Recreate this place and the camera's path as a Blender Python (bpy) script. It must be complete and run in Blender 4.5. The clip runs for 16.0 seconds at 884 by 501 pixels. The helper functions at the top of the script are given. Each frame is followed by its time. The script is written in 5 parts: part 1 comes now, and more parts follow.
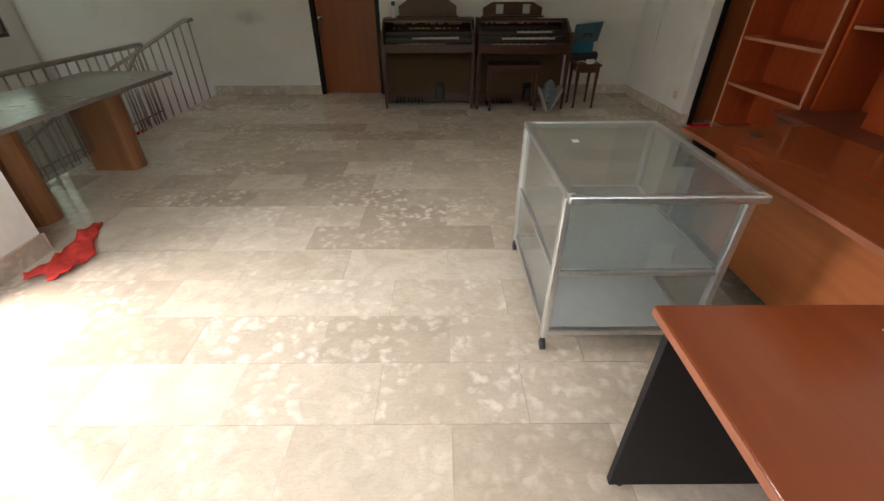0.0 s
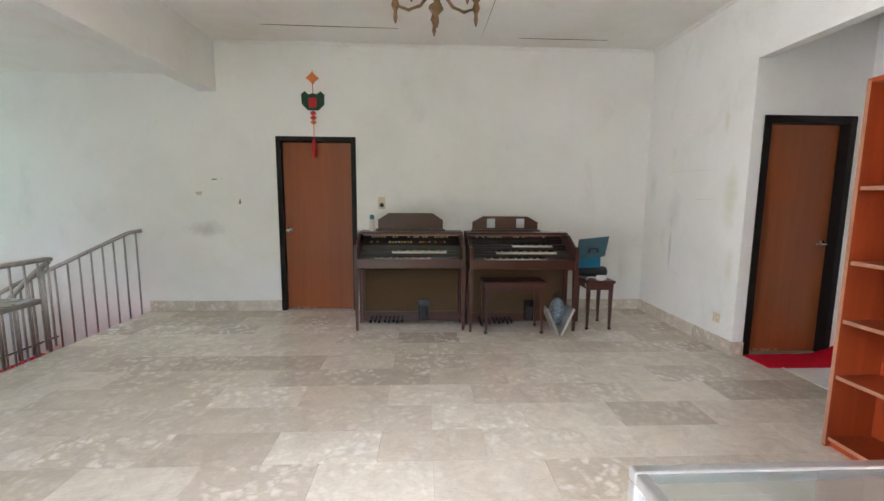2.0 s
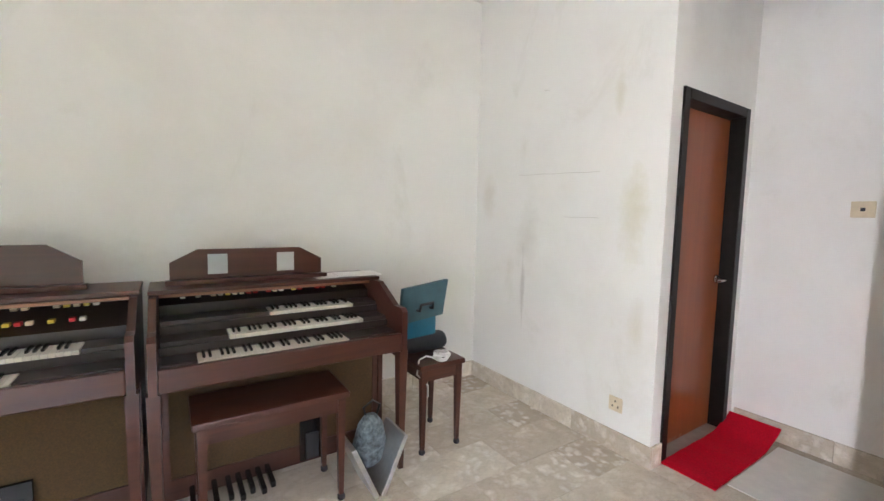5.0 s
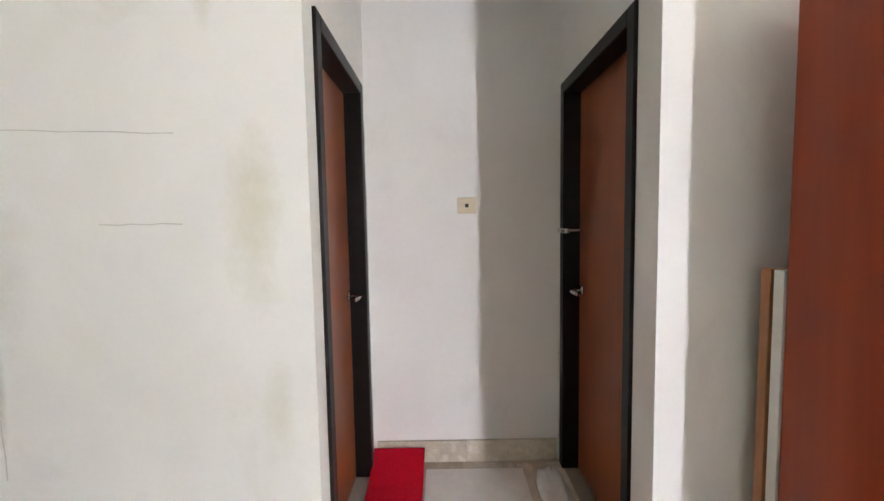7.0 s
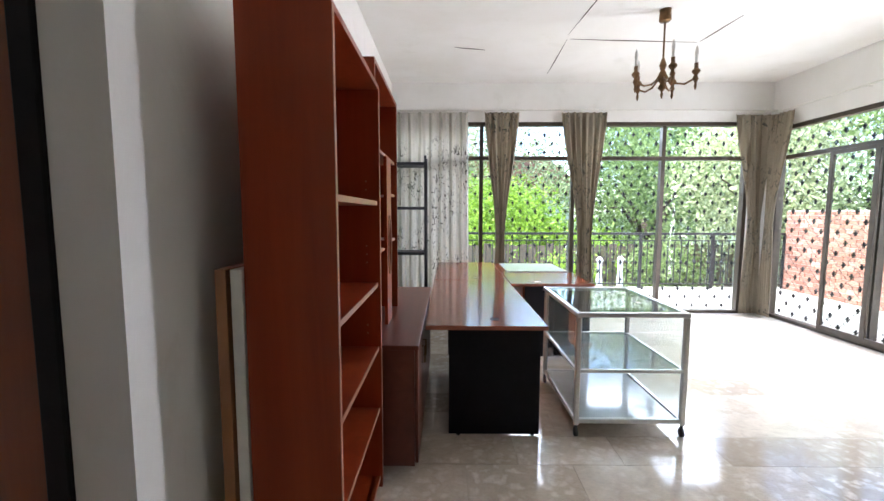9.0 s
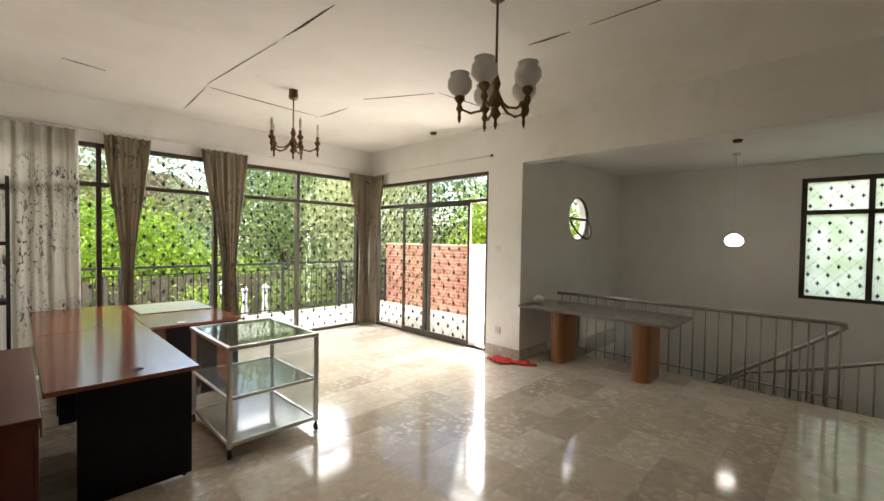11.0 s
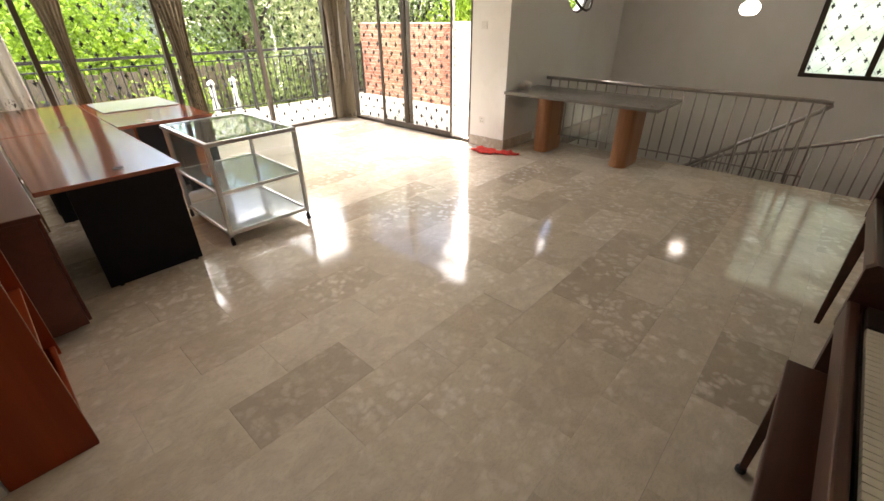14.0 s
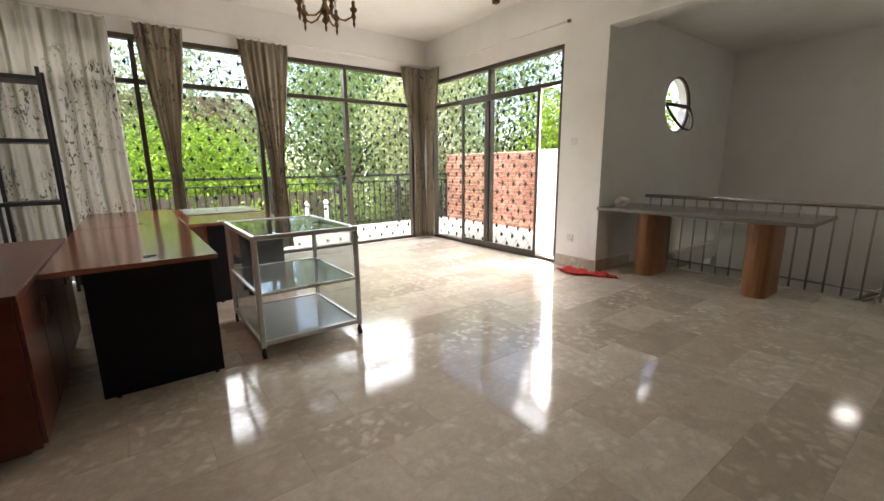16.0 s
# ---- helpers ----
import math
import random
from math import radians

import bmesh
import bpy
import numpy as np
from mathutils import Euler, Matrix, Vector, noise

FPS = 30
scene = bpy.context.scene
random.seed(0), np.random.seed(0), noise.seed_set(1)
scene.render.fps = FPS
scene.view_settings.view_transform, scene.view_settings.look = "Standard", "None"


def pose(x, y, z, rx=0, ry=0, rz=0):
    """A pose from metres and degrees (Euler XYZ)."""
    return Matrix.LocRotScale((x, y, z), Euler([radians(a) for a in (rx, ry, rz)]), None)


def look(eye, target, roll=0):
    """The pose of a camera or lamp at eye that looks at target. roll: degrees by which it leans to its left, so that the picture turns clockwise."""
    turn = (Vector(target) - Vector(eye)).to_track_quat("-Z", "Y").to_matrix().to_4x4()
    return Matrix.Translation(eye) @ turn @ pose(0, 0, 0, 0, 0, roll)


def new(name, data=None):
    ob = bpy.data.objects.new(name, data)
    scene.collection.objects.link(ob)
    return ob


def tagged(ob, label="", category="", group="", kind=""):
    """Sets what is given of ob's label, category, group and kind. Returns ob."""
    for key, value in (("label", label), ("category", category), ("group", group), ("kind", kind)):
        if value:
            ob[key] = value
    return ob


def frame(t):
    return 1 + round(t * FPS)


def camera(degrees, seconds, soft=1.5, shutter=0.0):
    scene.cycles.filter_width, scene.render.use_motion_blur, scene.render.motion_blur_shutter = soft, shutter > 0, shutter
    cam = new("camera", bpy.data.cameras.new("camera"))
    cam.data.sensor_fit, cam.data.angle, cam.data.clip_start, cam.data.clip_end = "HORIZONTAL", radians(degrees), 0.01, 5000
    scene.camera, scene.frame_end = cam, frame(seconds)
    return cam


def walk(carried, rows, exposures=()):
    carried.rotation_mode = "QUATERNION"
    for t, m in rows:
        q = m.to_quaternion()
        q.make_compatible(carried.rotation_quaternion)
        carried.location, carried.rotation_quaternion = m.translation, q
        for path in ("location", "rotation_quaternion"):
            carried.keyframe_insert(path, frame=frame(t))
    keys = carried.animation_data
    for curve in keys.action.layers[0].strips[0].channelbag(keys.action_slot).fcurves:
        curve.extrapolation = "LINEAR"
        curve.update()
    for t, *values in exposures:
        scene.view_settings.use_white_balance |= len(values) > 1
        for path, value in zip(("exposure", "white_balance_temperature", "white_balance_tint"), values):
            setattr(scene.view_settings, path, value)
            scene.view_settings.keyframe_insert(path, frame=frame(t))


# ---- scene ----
cam = camera(93.6, 16.0)
PATH = [
    (0, (1.877, 1.074, 1.407), (1.881, 2.749, 0.315), -0.2),
    (0.5, (1.885, 1.314, 1.387), (1.897, 3.149, 0.591), 0.1),
    (1, (1.896, 1.594, 1.376), (1.93, 3.517, 0.827), 0.3),
    (1.5, (1.906, 1.986, 1.379), (1.971, 3.952, 1.014), 0.4),
    (2, (1.861, 2.423, 1.369), (1.952, 4.405, 1.122), 0.4),
    (2.5, (1.878, 2.872, 1.37), (1.971, 4.861, 1.179), 0.4),
    (3, (1.937, 3.331, 1.36), (2.076, 5.319, 1.191), 0.5),
    (3.2, (1.987, 3.54, 1.379), (2.165, 5.526, 1.225), 0.5),
    (5.3, (2.525, 4.85, 1.368), (3.84, 6.348, 1.2), 1.1),
    (5.5, (2.605, 4.983, 1.369), (4.063, 6.342, 1.204), 0.9),
    (6, (2.803, 5.255, 1.345), (4.553, 6.215, 1.206), 0.4),
    (6.5, (3.09, 5.355, 1.364), (5.015, 5.878, 1.217), -0.6),
    (7, (3.301, 5.447, 1.377), (5.296, 5.452, 1.231), -1.0),
    (7.5, (3.465, 5.525, 1.4), (5.365, 4.927, 1.219), -1.2),
    (8, (3.656, 5.64, 1.398), (5.132, 4.309, 1.171), -1.2),
    (8.5, (3.786, 5.655, 1.395), (4.567, 3.825, 1.19), -0.7),
    (9, (3.8, 5.741, 1.393), (3.823, 3.749, 1.213), 0.1),
    (9.5, (3.814, 5.862, 1.386), (3.184, 3.971, 1.227), 0.6),
    (10, (3.866, 6.059, 1.43), (2.753, 4.402, 1.312), 1.0),
    (10.2, (3.9, 6.104, 1.456), (2.685, 4.52, 1.352), 1.0),
    (12.3, (4.089, 6.442, 1.654), (2.563, 5.15, 1.599), 0.7),
    (12.5, (4.081, 6.429, 1.659), (2.57, 5.127, 1.507), 0.7),
    (13, (4.051, 6.386, 1.624), (2.592, 5.096, 1.169), 0.3),
    (13.5, (4.021, 6.366, 1.581), (2.639, 5.121, 0.847), -0.2),
    (14, (3.986, 6.328, 1.524), (2.699, 5.149, 0.547), -0.4),
    (14.5, (3.933, 6.307, 1.424), (2.694, 5.117, 0.399), -0.7),
    (15, (3.861, 6.199, 1.317), (2.593, 4.933, 0.427), -0.5),
    (15.5, (3.732, 6.039, 1.259), (2.455, 4.64, 0.619), -0.6),
    (16, (3.544, 5.877, 1.191), (2.374, 4.305, 0.791), -0.6),
]
EXPO = [(0, 2.35, 6900, 16), (0.5, 2.8, 6700, 16), (1.0, 3.25, 6400, 17), (1.5, 3.6, 6050, 17), (2.5, 4.05, 5800, 17), (3.0, 4.15, 5800, 17), (5.5, 4.35, 5900, 18), (7.0, 4.3, 5950, 18), (7.5, 4.35, 5950, 18), (8.0, 4.5, 5850, 17),
        (8.5, 4.0, 5700, 17), (9.0, 3.15, 5750, 17), (9.5, 2.55, 5850, 17), (10.0, 2.55, 6700, 16), (12.5, 2.5, 7250, 16), (13.5, 2.75, 7400, 19), (14.5, 3.15, 7450, 22), (15.2, 2.95, 7300, 20), (16.0, 2.5, 6800, 18)]
walk(cam, [(t, look(eye, target, roll)) for t, eye, target, roll in PATH], EXPO)

# ---- light ----
SUN_EL, SUN_AZ = radians(73), radians(98)          # azimuth from +y towards +x
world = bpy.data.worlds.new("sky")
scene.world = world
world.use_nodes = True
wn = world.node_tree
sky = wn.nodes.new("ShaderNodeTexSky")
sky.sky_type = "NISHITA"
sky.sun_disc = False
sky.sun_elevation, sky.sun_rotation = SUN_EL, SUN_AZ
wn.nodes["Background"].inputs["Strength"].default_value = 0.15
wn.links.new(sky.outputs[0], wn.nodes["Background"].inputs["Color"])
sun = new("sun", bpy.data.lights.new("sun", "SUN"))
sun.data.energy, sun.data.angle, sun.data.color = 2.0, radians(0.5), (1.0, 0.95, 0.88)
sd = Vector((math.sin(SUN_AZ) * math.cos(SUN_EL), math.cos(SUN_AZ) * math.cos(SUN_EL), math.sin(SUN_EL)))
sun.matrix_world = look(sd * 50, (0, 0, 0))


def window_light(name, at, target, w, h, power, color=(1, 1, 1)):
    """Added area lamp that stands in for daylight through an opening."""
    ob = new(name, bpy.data.lights.new(name, "AREA"))
    ob.data.shape, ob.data.size, ob.data.size_y, ob.data.energy, ob.data.color = "RECTANGLE", w, h, power, color
    ob.matrix_world = look(at, target)


# added lamps: south and west hang outside, above the view through the openings
window_light("daylight_south", (2.0, -4.6, 5.9), (2.0, 3.0, 1.6), 11.0, 4.6, 340, (1.0, 0.99, 0.97))
window_light("daylight_west", (-4.3, 1.2, 5.4), (3.0, 2.4, 1.4), 4.6, 3.6, 130, (1.0, 0.99, 0.97))
window_light("daylight_open_door", (-0.74, 2.545, 1.06), (3.0, 2.9, 1.0), 0.25, 2.0, 14, (1.0, 0.99, 0.97))
window_light("daylight_stair", (-5.2, 6.5, 2.6), (-1.5, 6.4, 1.2), 2.0, 2.0, 6, (0.97, 1.0, 0.97))

# ---- materials ----


class Mat:
    """Small builder for a node material."""

    def __init__(self, name, rough=0.5, metal=0.0, spec=0.5):
        self.m = bpy.data.materials.new(name)
        self.m.use_nodes = True
        self.t = self.m.node_tree
        self.b = self.t.nodes["Principled BSDF"]
        self.b.inputs["Roughness"].default_value = rough
        self.b.inputs["Metallic"].default_value = metal
        self.b.inputs["Specular IOR Level"].default_value = spec

    def node(self, kind, **sets):
        n = self.t.nodes.new(kind)
        for k, v in sets.items():
            n.inputs[k].default_value = v
        return n

    def link(self, a, b):
        self.t.links.new(a, b)

    def coord(self, scale=(1, 1, 1), shift=None, rand=0.0):
        tc = self.node("ShaderNodeTexCoord")
        mp = self.node("ShaderNodeMapping")
        mp.inputs["Scale"].default_value = scale
        self.link(tc.outputs["Object"], mp.inputs["Vector"])
        if rand:
            oi = self.node("ShaderNodeObjectInfo")
            mu = self.node("ShaderNodeVectorMath")
            mu.operation = "SCALE"
            mu.inputs[0].default_value = (rand, rand * 0.7, rand * 0.3)
            self.link(oi.outputs["Random"], mu.inputs["Scale"])
            self.link(mu.outputs[0], mp.inputs["Location"])
        return mp.outputs[0]

    def noise(self, vec, scale, detail=4, rough=0.55, dist=0.0):
        n = self.node("ShaderNodeTexNoise", Scale=scale, Detail=detail, Roughness=rough, Distortion=dist)
        self.link(vec, n.inputs["Vector"])
        return n.outputs["Fac"]

    def ramp(self, fac, stops):
        r = self.node("ShaderNodeValToRGB")
        e = r.color_ramp.elements
        while len(e) < len(stops):
            e.new(0.5)
        for el, (p, c) in zip(e, stops):
            el.position, el.color = p, (*c, 1) if len(c) == 3 else c
        self.link(fac, r.inputs["Fac"])
        return r.outputs["Color"]

    def mix(self, fac, a, b, mode="MIX"):
        n = self.node("ShaderNodeMix")
        n.data_type, n.blend_type = "RGBA", mode
        for v, s in ((fac, 0), (a, 6), (b, 7)):
            if isinstance(v, (int, float)):
                n.inputs[s].default_value = v
            elif isinstance(v, tuple):
                n.inputs[s].default_value = (*v, 1)
            else:
                self.link(v, n.inputs[s])
        return n.outputs[2]

    def color(self, c):
        if isinstance(c, tuple):
            self.b.inputs["Base Color"].default_value = (*c, 1)
        else:
            self.link(c, self.b.inputs["Base Color"])

    def rough(self, fac, lo, hi):
        r = self.node("ShaderNodeMapRange")
        r.inputs["To Min"].default_value, r.inputs["To Max"].default_value = lo, hi
        self.link(fac, r.inputs["Value"])
        self.link(r.outputs[0], self.b.inputs["Roughness"])

    def bump(self, fac, strength=0.2, dist=0.01):
        n = self.node("ShaderNodeBump", Strength=strength, Distance=dist)
        self.link(fac, n.inputs["Height"])
        self.link(n.outputs[0], self.b.inputs["Normal"])


def wall_material(name, base, dirty, stains=()):
    k = Mat(name, 0.75, 0, 0.3)
    v = k.coord()
    big = k.noise(v, 0.9, 6, 0.6, 0.3)
    c = k.mix(k.ramp(big, [(0.45, (0, 0, 0)), (0.75, (1, 1, 1))]), base, dirty)
    st = k.noise(k.coord((1.2, 1.2, 0.75)), 1.7, 6, 0.7, 0.6)
    c = k.mix(k.ramp(st, [(0.58, (0, 0, 0)), (0.82, (0.5, 0.5, 0.5))]), c, (base[0] * 0.72, base[1] * 0.70, base[2] * 0.62))
    fine = k.noise(v, 60, 3)
    for at, size, tint, amount in stains:
        mp = k.node("ShaderNodeMapping")
        mp.vector_type = "TEXTURE"
        mp.inputs["Location"].default_value, mp.inputs["Scale"].default_value = at, size
        tc = k.node("ShaderNodeTexCoord")
        k.link(tc.outputs["Object"], mp.inputs["Vector"])
        ln = k.node("ShaderNodeVectorMath")
        ln.operation = "LENGTH"
        k.link(mp.outputs[0], ln.inputs[0])
        ad = k.node("ShaderNodeMath")
        ad.operation = "ADD"
        k.link(ln.outputs["Value"], ad.inputs[0])
        k.link(k.noise(v, 5.0, 5, 0.7), ad.inputs[1])
        c = k.mix(k.ramp(ad.outputs[0], [(0.55, (amount,) * 3), (1.0, (0, 0, 0))]), c, tint)
    k.color(c)
    k.bump(k.mix(0.35, fine, k.noise(v, 6, 4)), 0.10, 0.01)
    return k.m


def wood_material(name, lo, hi, rough=0.35, grain=(1, 1, 0.06), scale=18, spec=0.5, rand=3.0):
    k = Mat(name, rough, 0, spec)
    v = k.coord(grain, rand=rand)
    g = k.noise(v, scale, 6, 0.6, 0.8)
    broad = k.noise(v, scale * 0.18, 3)
    c = k.ramp(g, [(0.3, lo), (0.72, hi)])
    k.color(k.mix(k.ramp(broad, [(0.4, (0, 0, 0)), (0.7, (0.5, 0.5, 0.5))]), c, tuple(q * 0.8 for q in lo)))
    k.rough(broad, rough * 0.9, rough * 1.15)
    k.bump(g, 0.015, 0.002)
    return k.m


def plain_material(name, c, rough=0.5, metal=0.0, var=0.15, scale=14, spec=0.5, bump=0.04):
    k = Mat(name, rough, metal, spec)
    f = k.noise(k.coord(), scale, 5, 0.6)
    k.color(k.ramp(f, [(0.3, tuple(q * (1 - var) for q in c)), (0.7, tuple(min(1, q * (1 + var)) for q in c))]))
    k.rough(f, rough * 0.8, min(1, rough * 1.2))
    if bump:
        k.bump(f, bump, 0.004)
    return k.m


def glass_material(name, tint=(1, 1, 1), clear=0.9, gloss=0.03, milk=0.0):
    """Thin pane: mostly clear with a Fresnel gloss."""
    m = bpy.data.materials.new(name)
    m.use_nodes = True
    t = m.node_tree
    t.nodes.remove(t.nodes["Principled BSDF"])
    out = t.nodes["Material Output"]
    tr, gl, fr, pw, mx = (t.nodes.new(q) for q in ("ShaderNodeBsdfTransparent", "ShaderNodeBsdfGlossy", "ShaderNodeLayerWeight", "ShaderNodeMath", "ShaderNodeMixShader"))
    tr.inputs["Color"].default_value = (*[q * clear for q in tint], 1)
    gl.inputs["Roughness"].default_value = 0.03
    fr.inputs["Blend"].default_value = 0.5
    pw.operation = "POWER"
    pw.inputs[1].default_value = 4.0
    t.links.new(fr.outputs["Facing"], pw.inputs[0])
    ad = t.nodes.new("ShaderNodeMath")
    ad.operation = "MULTIPLY_ADD"
    ad.inputs[1].default_value, ad.inputs[2].default_value = 0.85, gloss
    t.links.new(pw.outputs[0], ad.inputs[0])
    t.links.new(ad.outputs[0], mx.inputs[0])
    body = t.nodes.new("ShaderNodeMixShader")
    film = t.nodes.new("ShaderNodeBsdfDiffuse")
    film.inputs["Color"].default_value = (0.72, 0.76, 0.74, 1)
    body.inputs[0].default_value = milk
    t.links.new(tr.outputs[0], body.inputs[1])
    t.links.new(film.outputs[0], body.inputs[2])
    t.links.new(body.outputs[0], mx.inputs[1])
    t.links.new(gl.outputs[0], mx.inputs[2])
    t.links.new(mx.outputs[0], out.inputs["Surface"])
    return m


def frosted_material():
    """Textured pane that scatters the daylight behind it."""
    k = Mat("frosted_glass", 0.2)
    f = k.noise(k.coord(), 60, 3)
    c = k.ramp(k.noise(k.coord(), 3.5, 4), [(0.35, (0.64, 0.74, 0.58)), (0.65, (0.88, 0.91, 0.87))])
    k.color(c)
    k.bump(f, 0.3, 0.004)
    tl = k.node("ShaderNodeBsdfTranslucent")
    k.link(c, tl.inputs["Color"])
    ms = k.node("ShaderNodeMixShader")
    ms.inputs[0].default_value = 0.8
    k.link(k.b.outputs[0], ms.inputs[1])
    k.link(tl.outputs[0], ms.inputs[2])
    k.link(ms.outputs[0], k.t.nodes["Material Output"].inputs["Surface"])
    return k.m


def marble_material():
    k = Mat("marble_tile", 0.12, 0, 0.5)
    v = k.coord((1, 1, 1), rand=40.0)
    oi = k.node("ShaderNodeObjectInfo")
    tone = k.ramp(oi.outputs["Random"], [(0.0, (0.47, 0.40, 0.31)), (0.25, (0.56, 0.485, 0.38)), (0.65, (0.63, 0.555, 0.44)), (1.0, (0.70, 0.63, 0.515))])
    vo = k.node("ShaderNodeTexVoronoi", Scale=17.0)
    wob = k.node("ShaderNodeTexNoise", Scale=9.0, Detail=3.0)
    k.link(v, wob.inputs["Vector"])
    mx = k.node("ShaderNodeMix")
    mx.data_type = "VECTOR"
    mx.inputs[0].default_value = 0.14
    k.link(v, mx.inputs[4])
    k.link(wob.outputs["Color"], mx.inputs[5])
    k.link(mx.outputs[1], vo.inputs["Vector"])
    blotch = k.ramp(vo.outputs["Distance"], [(0.2, (1, 1, 1)), (0.52, (0, 0, 0))])
    hop = k.node("ShaderNodeMath")
    hop.operation = "MULTIPLY"
    hop.inputs[1].default_value = 37.7
    k.link(oi.outputs["Random"], hop.inputs[0])
    fr = k.node("ShaderNodeMath")
    fr.operation = "FRACT"
    k.link(hop.outputs[0], fr.inputs[0])
    shelly = k.ramp(fr.outputs[0], [(0.3, (0.3, 0.3, 0.3)), (0.85, (1, 1, 1))])
    where = k.mix(1.0, shelly, k.ramp(k.noise(v, 2.6, 3), [(0.34, (0.1, 0.1, 0.1)), (0.58, (0.95, 0.95, 0.95))]), "MULTIPLY")
    f = k.mix(1.0, blotch, where, "MULTIPLY")
    c = k.mix(f, tone, (0.84, 0.79, 0.70))
    cloud = k.noise(v, 6, 6, 0.65, 0.6)
    c = k.mix(k.ramp(cloud, [(0.35, (0.32, 0.32, 0.32)), (0.58, (0, 0, 0))]), c, (0.34, 0.285, 0.215))
    vein = k.noise(k.coord((1, 2.2, 1), rand=23.0), 11, 8, 0.7, 1.2)
    c = k.mix(k.ramp(vein, [(0.475, (0, 0, 0)), (0.50, (0.22, 0.22, 0.22)), (0.525, (0, 0, 0))]), c, (0.2, 0.165, 0.125))
    k.color(c)
    k.rough(k.noise(v, 4, 5, 0.7), 0.06, 0.13)
    k.bump(k.noise(v, 1.5, 2), 0.02, 0.01)
    return k.m


def curtain_material(name, ground, stem):
    k = Mat(name, 0.9, 0, 0.1)
    v = k.coord((1, 1, 1))
    leaf = k.noise(k.coord((2.6, 2.6, 1.5)), 8.0, 3, 0.5, 1.4)
    spots = k.noise(v, 1.8, 2)
    f = k.mix(1.0, k.ramp(leaf, [(0.575, (0, 0, 0)), (0.605, (1, 1, 1))]), k.ramp(spots, [(0.42, (0.05, 0.05, 0.05)), (0.54, (1, 1, 1))]), "MULTIPLY")
    stalk = k.node("ShaderNodeTexWave", Scale=2.3, Distortion=1.0, Detail=2.0)
    stalk.bands_direction = "X"
    k.link(v, stalk.inputs["Vector"])
    base = k.mix(k.ramp(stalk.outputs["Fac"], [(0.78, (0, 0, 0)), (0.93, (0.75, 0.75, 0.75))]), ground, stem)
    c = k.mix(f, base, (0.15, 0.15, 0.125))
    k.color(c)
    k.bump(k.noise(v, 240, 2), 0.2, 0.002)
    tl = k.node("ShaderNodeBsdfTranslucent")
    k.link(c, tl.inputs["Color"])
    ms = k.node("ShaderNodeMixShader")
    ms.inputs[0].default_value = 0.35
    k.link(k.b.outputs[0], ms.inputs[1])
    k.link(tl.outputs[0], ms.inputs[2])
    k.link(ms.outputs[0], k.t.nodes["Material Output"].inputs["Surface"])
    return k.m


def leaf_material(name, dark, light, flower=None):
    k = Mat(name, 0.55, 0, 0.3)
    g = k.node("ShaderNodeNewGeometry")
    c = k.ramp(g.outputs["Random Per Island"], [(0.0, dark), (0.6, light), (1.0, tuple(min(1, q * 1.5) for q in light))])
    k.color(c)
    tl = k.node("ShaderNodeBsdfTranslucent")
    k.link(c, tl.inputs["Color"])
    ms = k.node("ShaderNodeMixShader")
    ms.inputs[0].default_value = 0.4
    k.link(k.b.outputs[0], ms.inputs[1])
    k.link(tl.outputs[0], ms.inputs[2])
    k.link(ms.outputs[0], k.t.nodes["Material Output"].inputs["Surface"])
    return k.m


def brick_material():
    k = Mat("brick", 0.85, 0, 0.2)
    oi = k.node("ShaderNodeObjectInfo")
    c = k.ramp(oi.outputs["Random"], [(0, (0.26, 0.11, 0.075)), (0.5, (0.34, 0.155, 0.105)), (1, (0.42, 0.23, 0.165))])
    f = k.noise(k.coord(rand=9.0), 22, 5)
    k.color(k.mix(k.ramp(f, [(0.45, (0, 0, 0)), (0.8, (0.6, 0.6, 0.6))]), c, (0.25, 0.11, 0.07)))
    k.bump(f, 0.3, 0.006)
    return k.m


def glow_material(name, c, strength):
    k = Mat(name, 0.3)
    k.color(c)
    k.b.inputs["Emission Color"].default_value = (*c, 1)
    k.b.inputs["Emission Strength"].default_value = strength
    return k.m


M_WALL = wall_material("wall_paint", (0.83, 0.815, 0.775), (0.75, 0.73, 0.675),
                       (((-0.72, 7.46, 0.98), (0.55, 0.4, 0.22), (0.42, 0.39, 0.34), 0.5), ((1.75, 7.46, 1.12), (1.3, 0.4, 0.4), (0.52, 0.50, 0.42), 0.35), ((4.6, 6.03, 1.40), (0.4, 0.2, 0.65), (0.62, 0.58, 0.42), 0.6),
                        ((4.6, 5.98, 0.75), (0.4, 0.14, 0.4), (0.62, 0.58, 0.45), 0.5), ((4.6, 6.16, 2.1), (0.4, 0.08, 0.3), (0.62, 0.58, 0.45), 0.45), ((4.6, 6.85, 1.25), (0.4, 0.3, 0.55), (0.55, 0.52, 0.45), 0.35), ((4.6, 6.89, 0.85), (0.4, 0.05, 0.6), (0.42, 0.39, 0.35), 0.45), ((4.6, 7.3, 1.55), (0.4, 0.2, 0.5), (0.60, 0.56, 0.44), 0.4)))
M_CEIL = wall_material("ceiling_paint", (0.83, 0.81, 0.76), (0.74, 0.71, 0.64))
M_OUT = wall_material("outside_paint", (0.74, 0.73, 0.70), (0.6, 0.59, 0.55))
M_MARBLE = marble_material()
M_GROUT = plain_material("grout", (0.33, 0.29, 0.24), 0.6)
M_DOOR = wood_material("door_veneer", (0.25, 0.064, 0.017), (0.32, 0.088, 0.024), 0.3, (1, 1, 0.05), 16)
M_FRAME = plain_material("black_paint", (0.010, 0.008, 0.007), 0.4, 0, 0.3, spec=0.22)
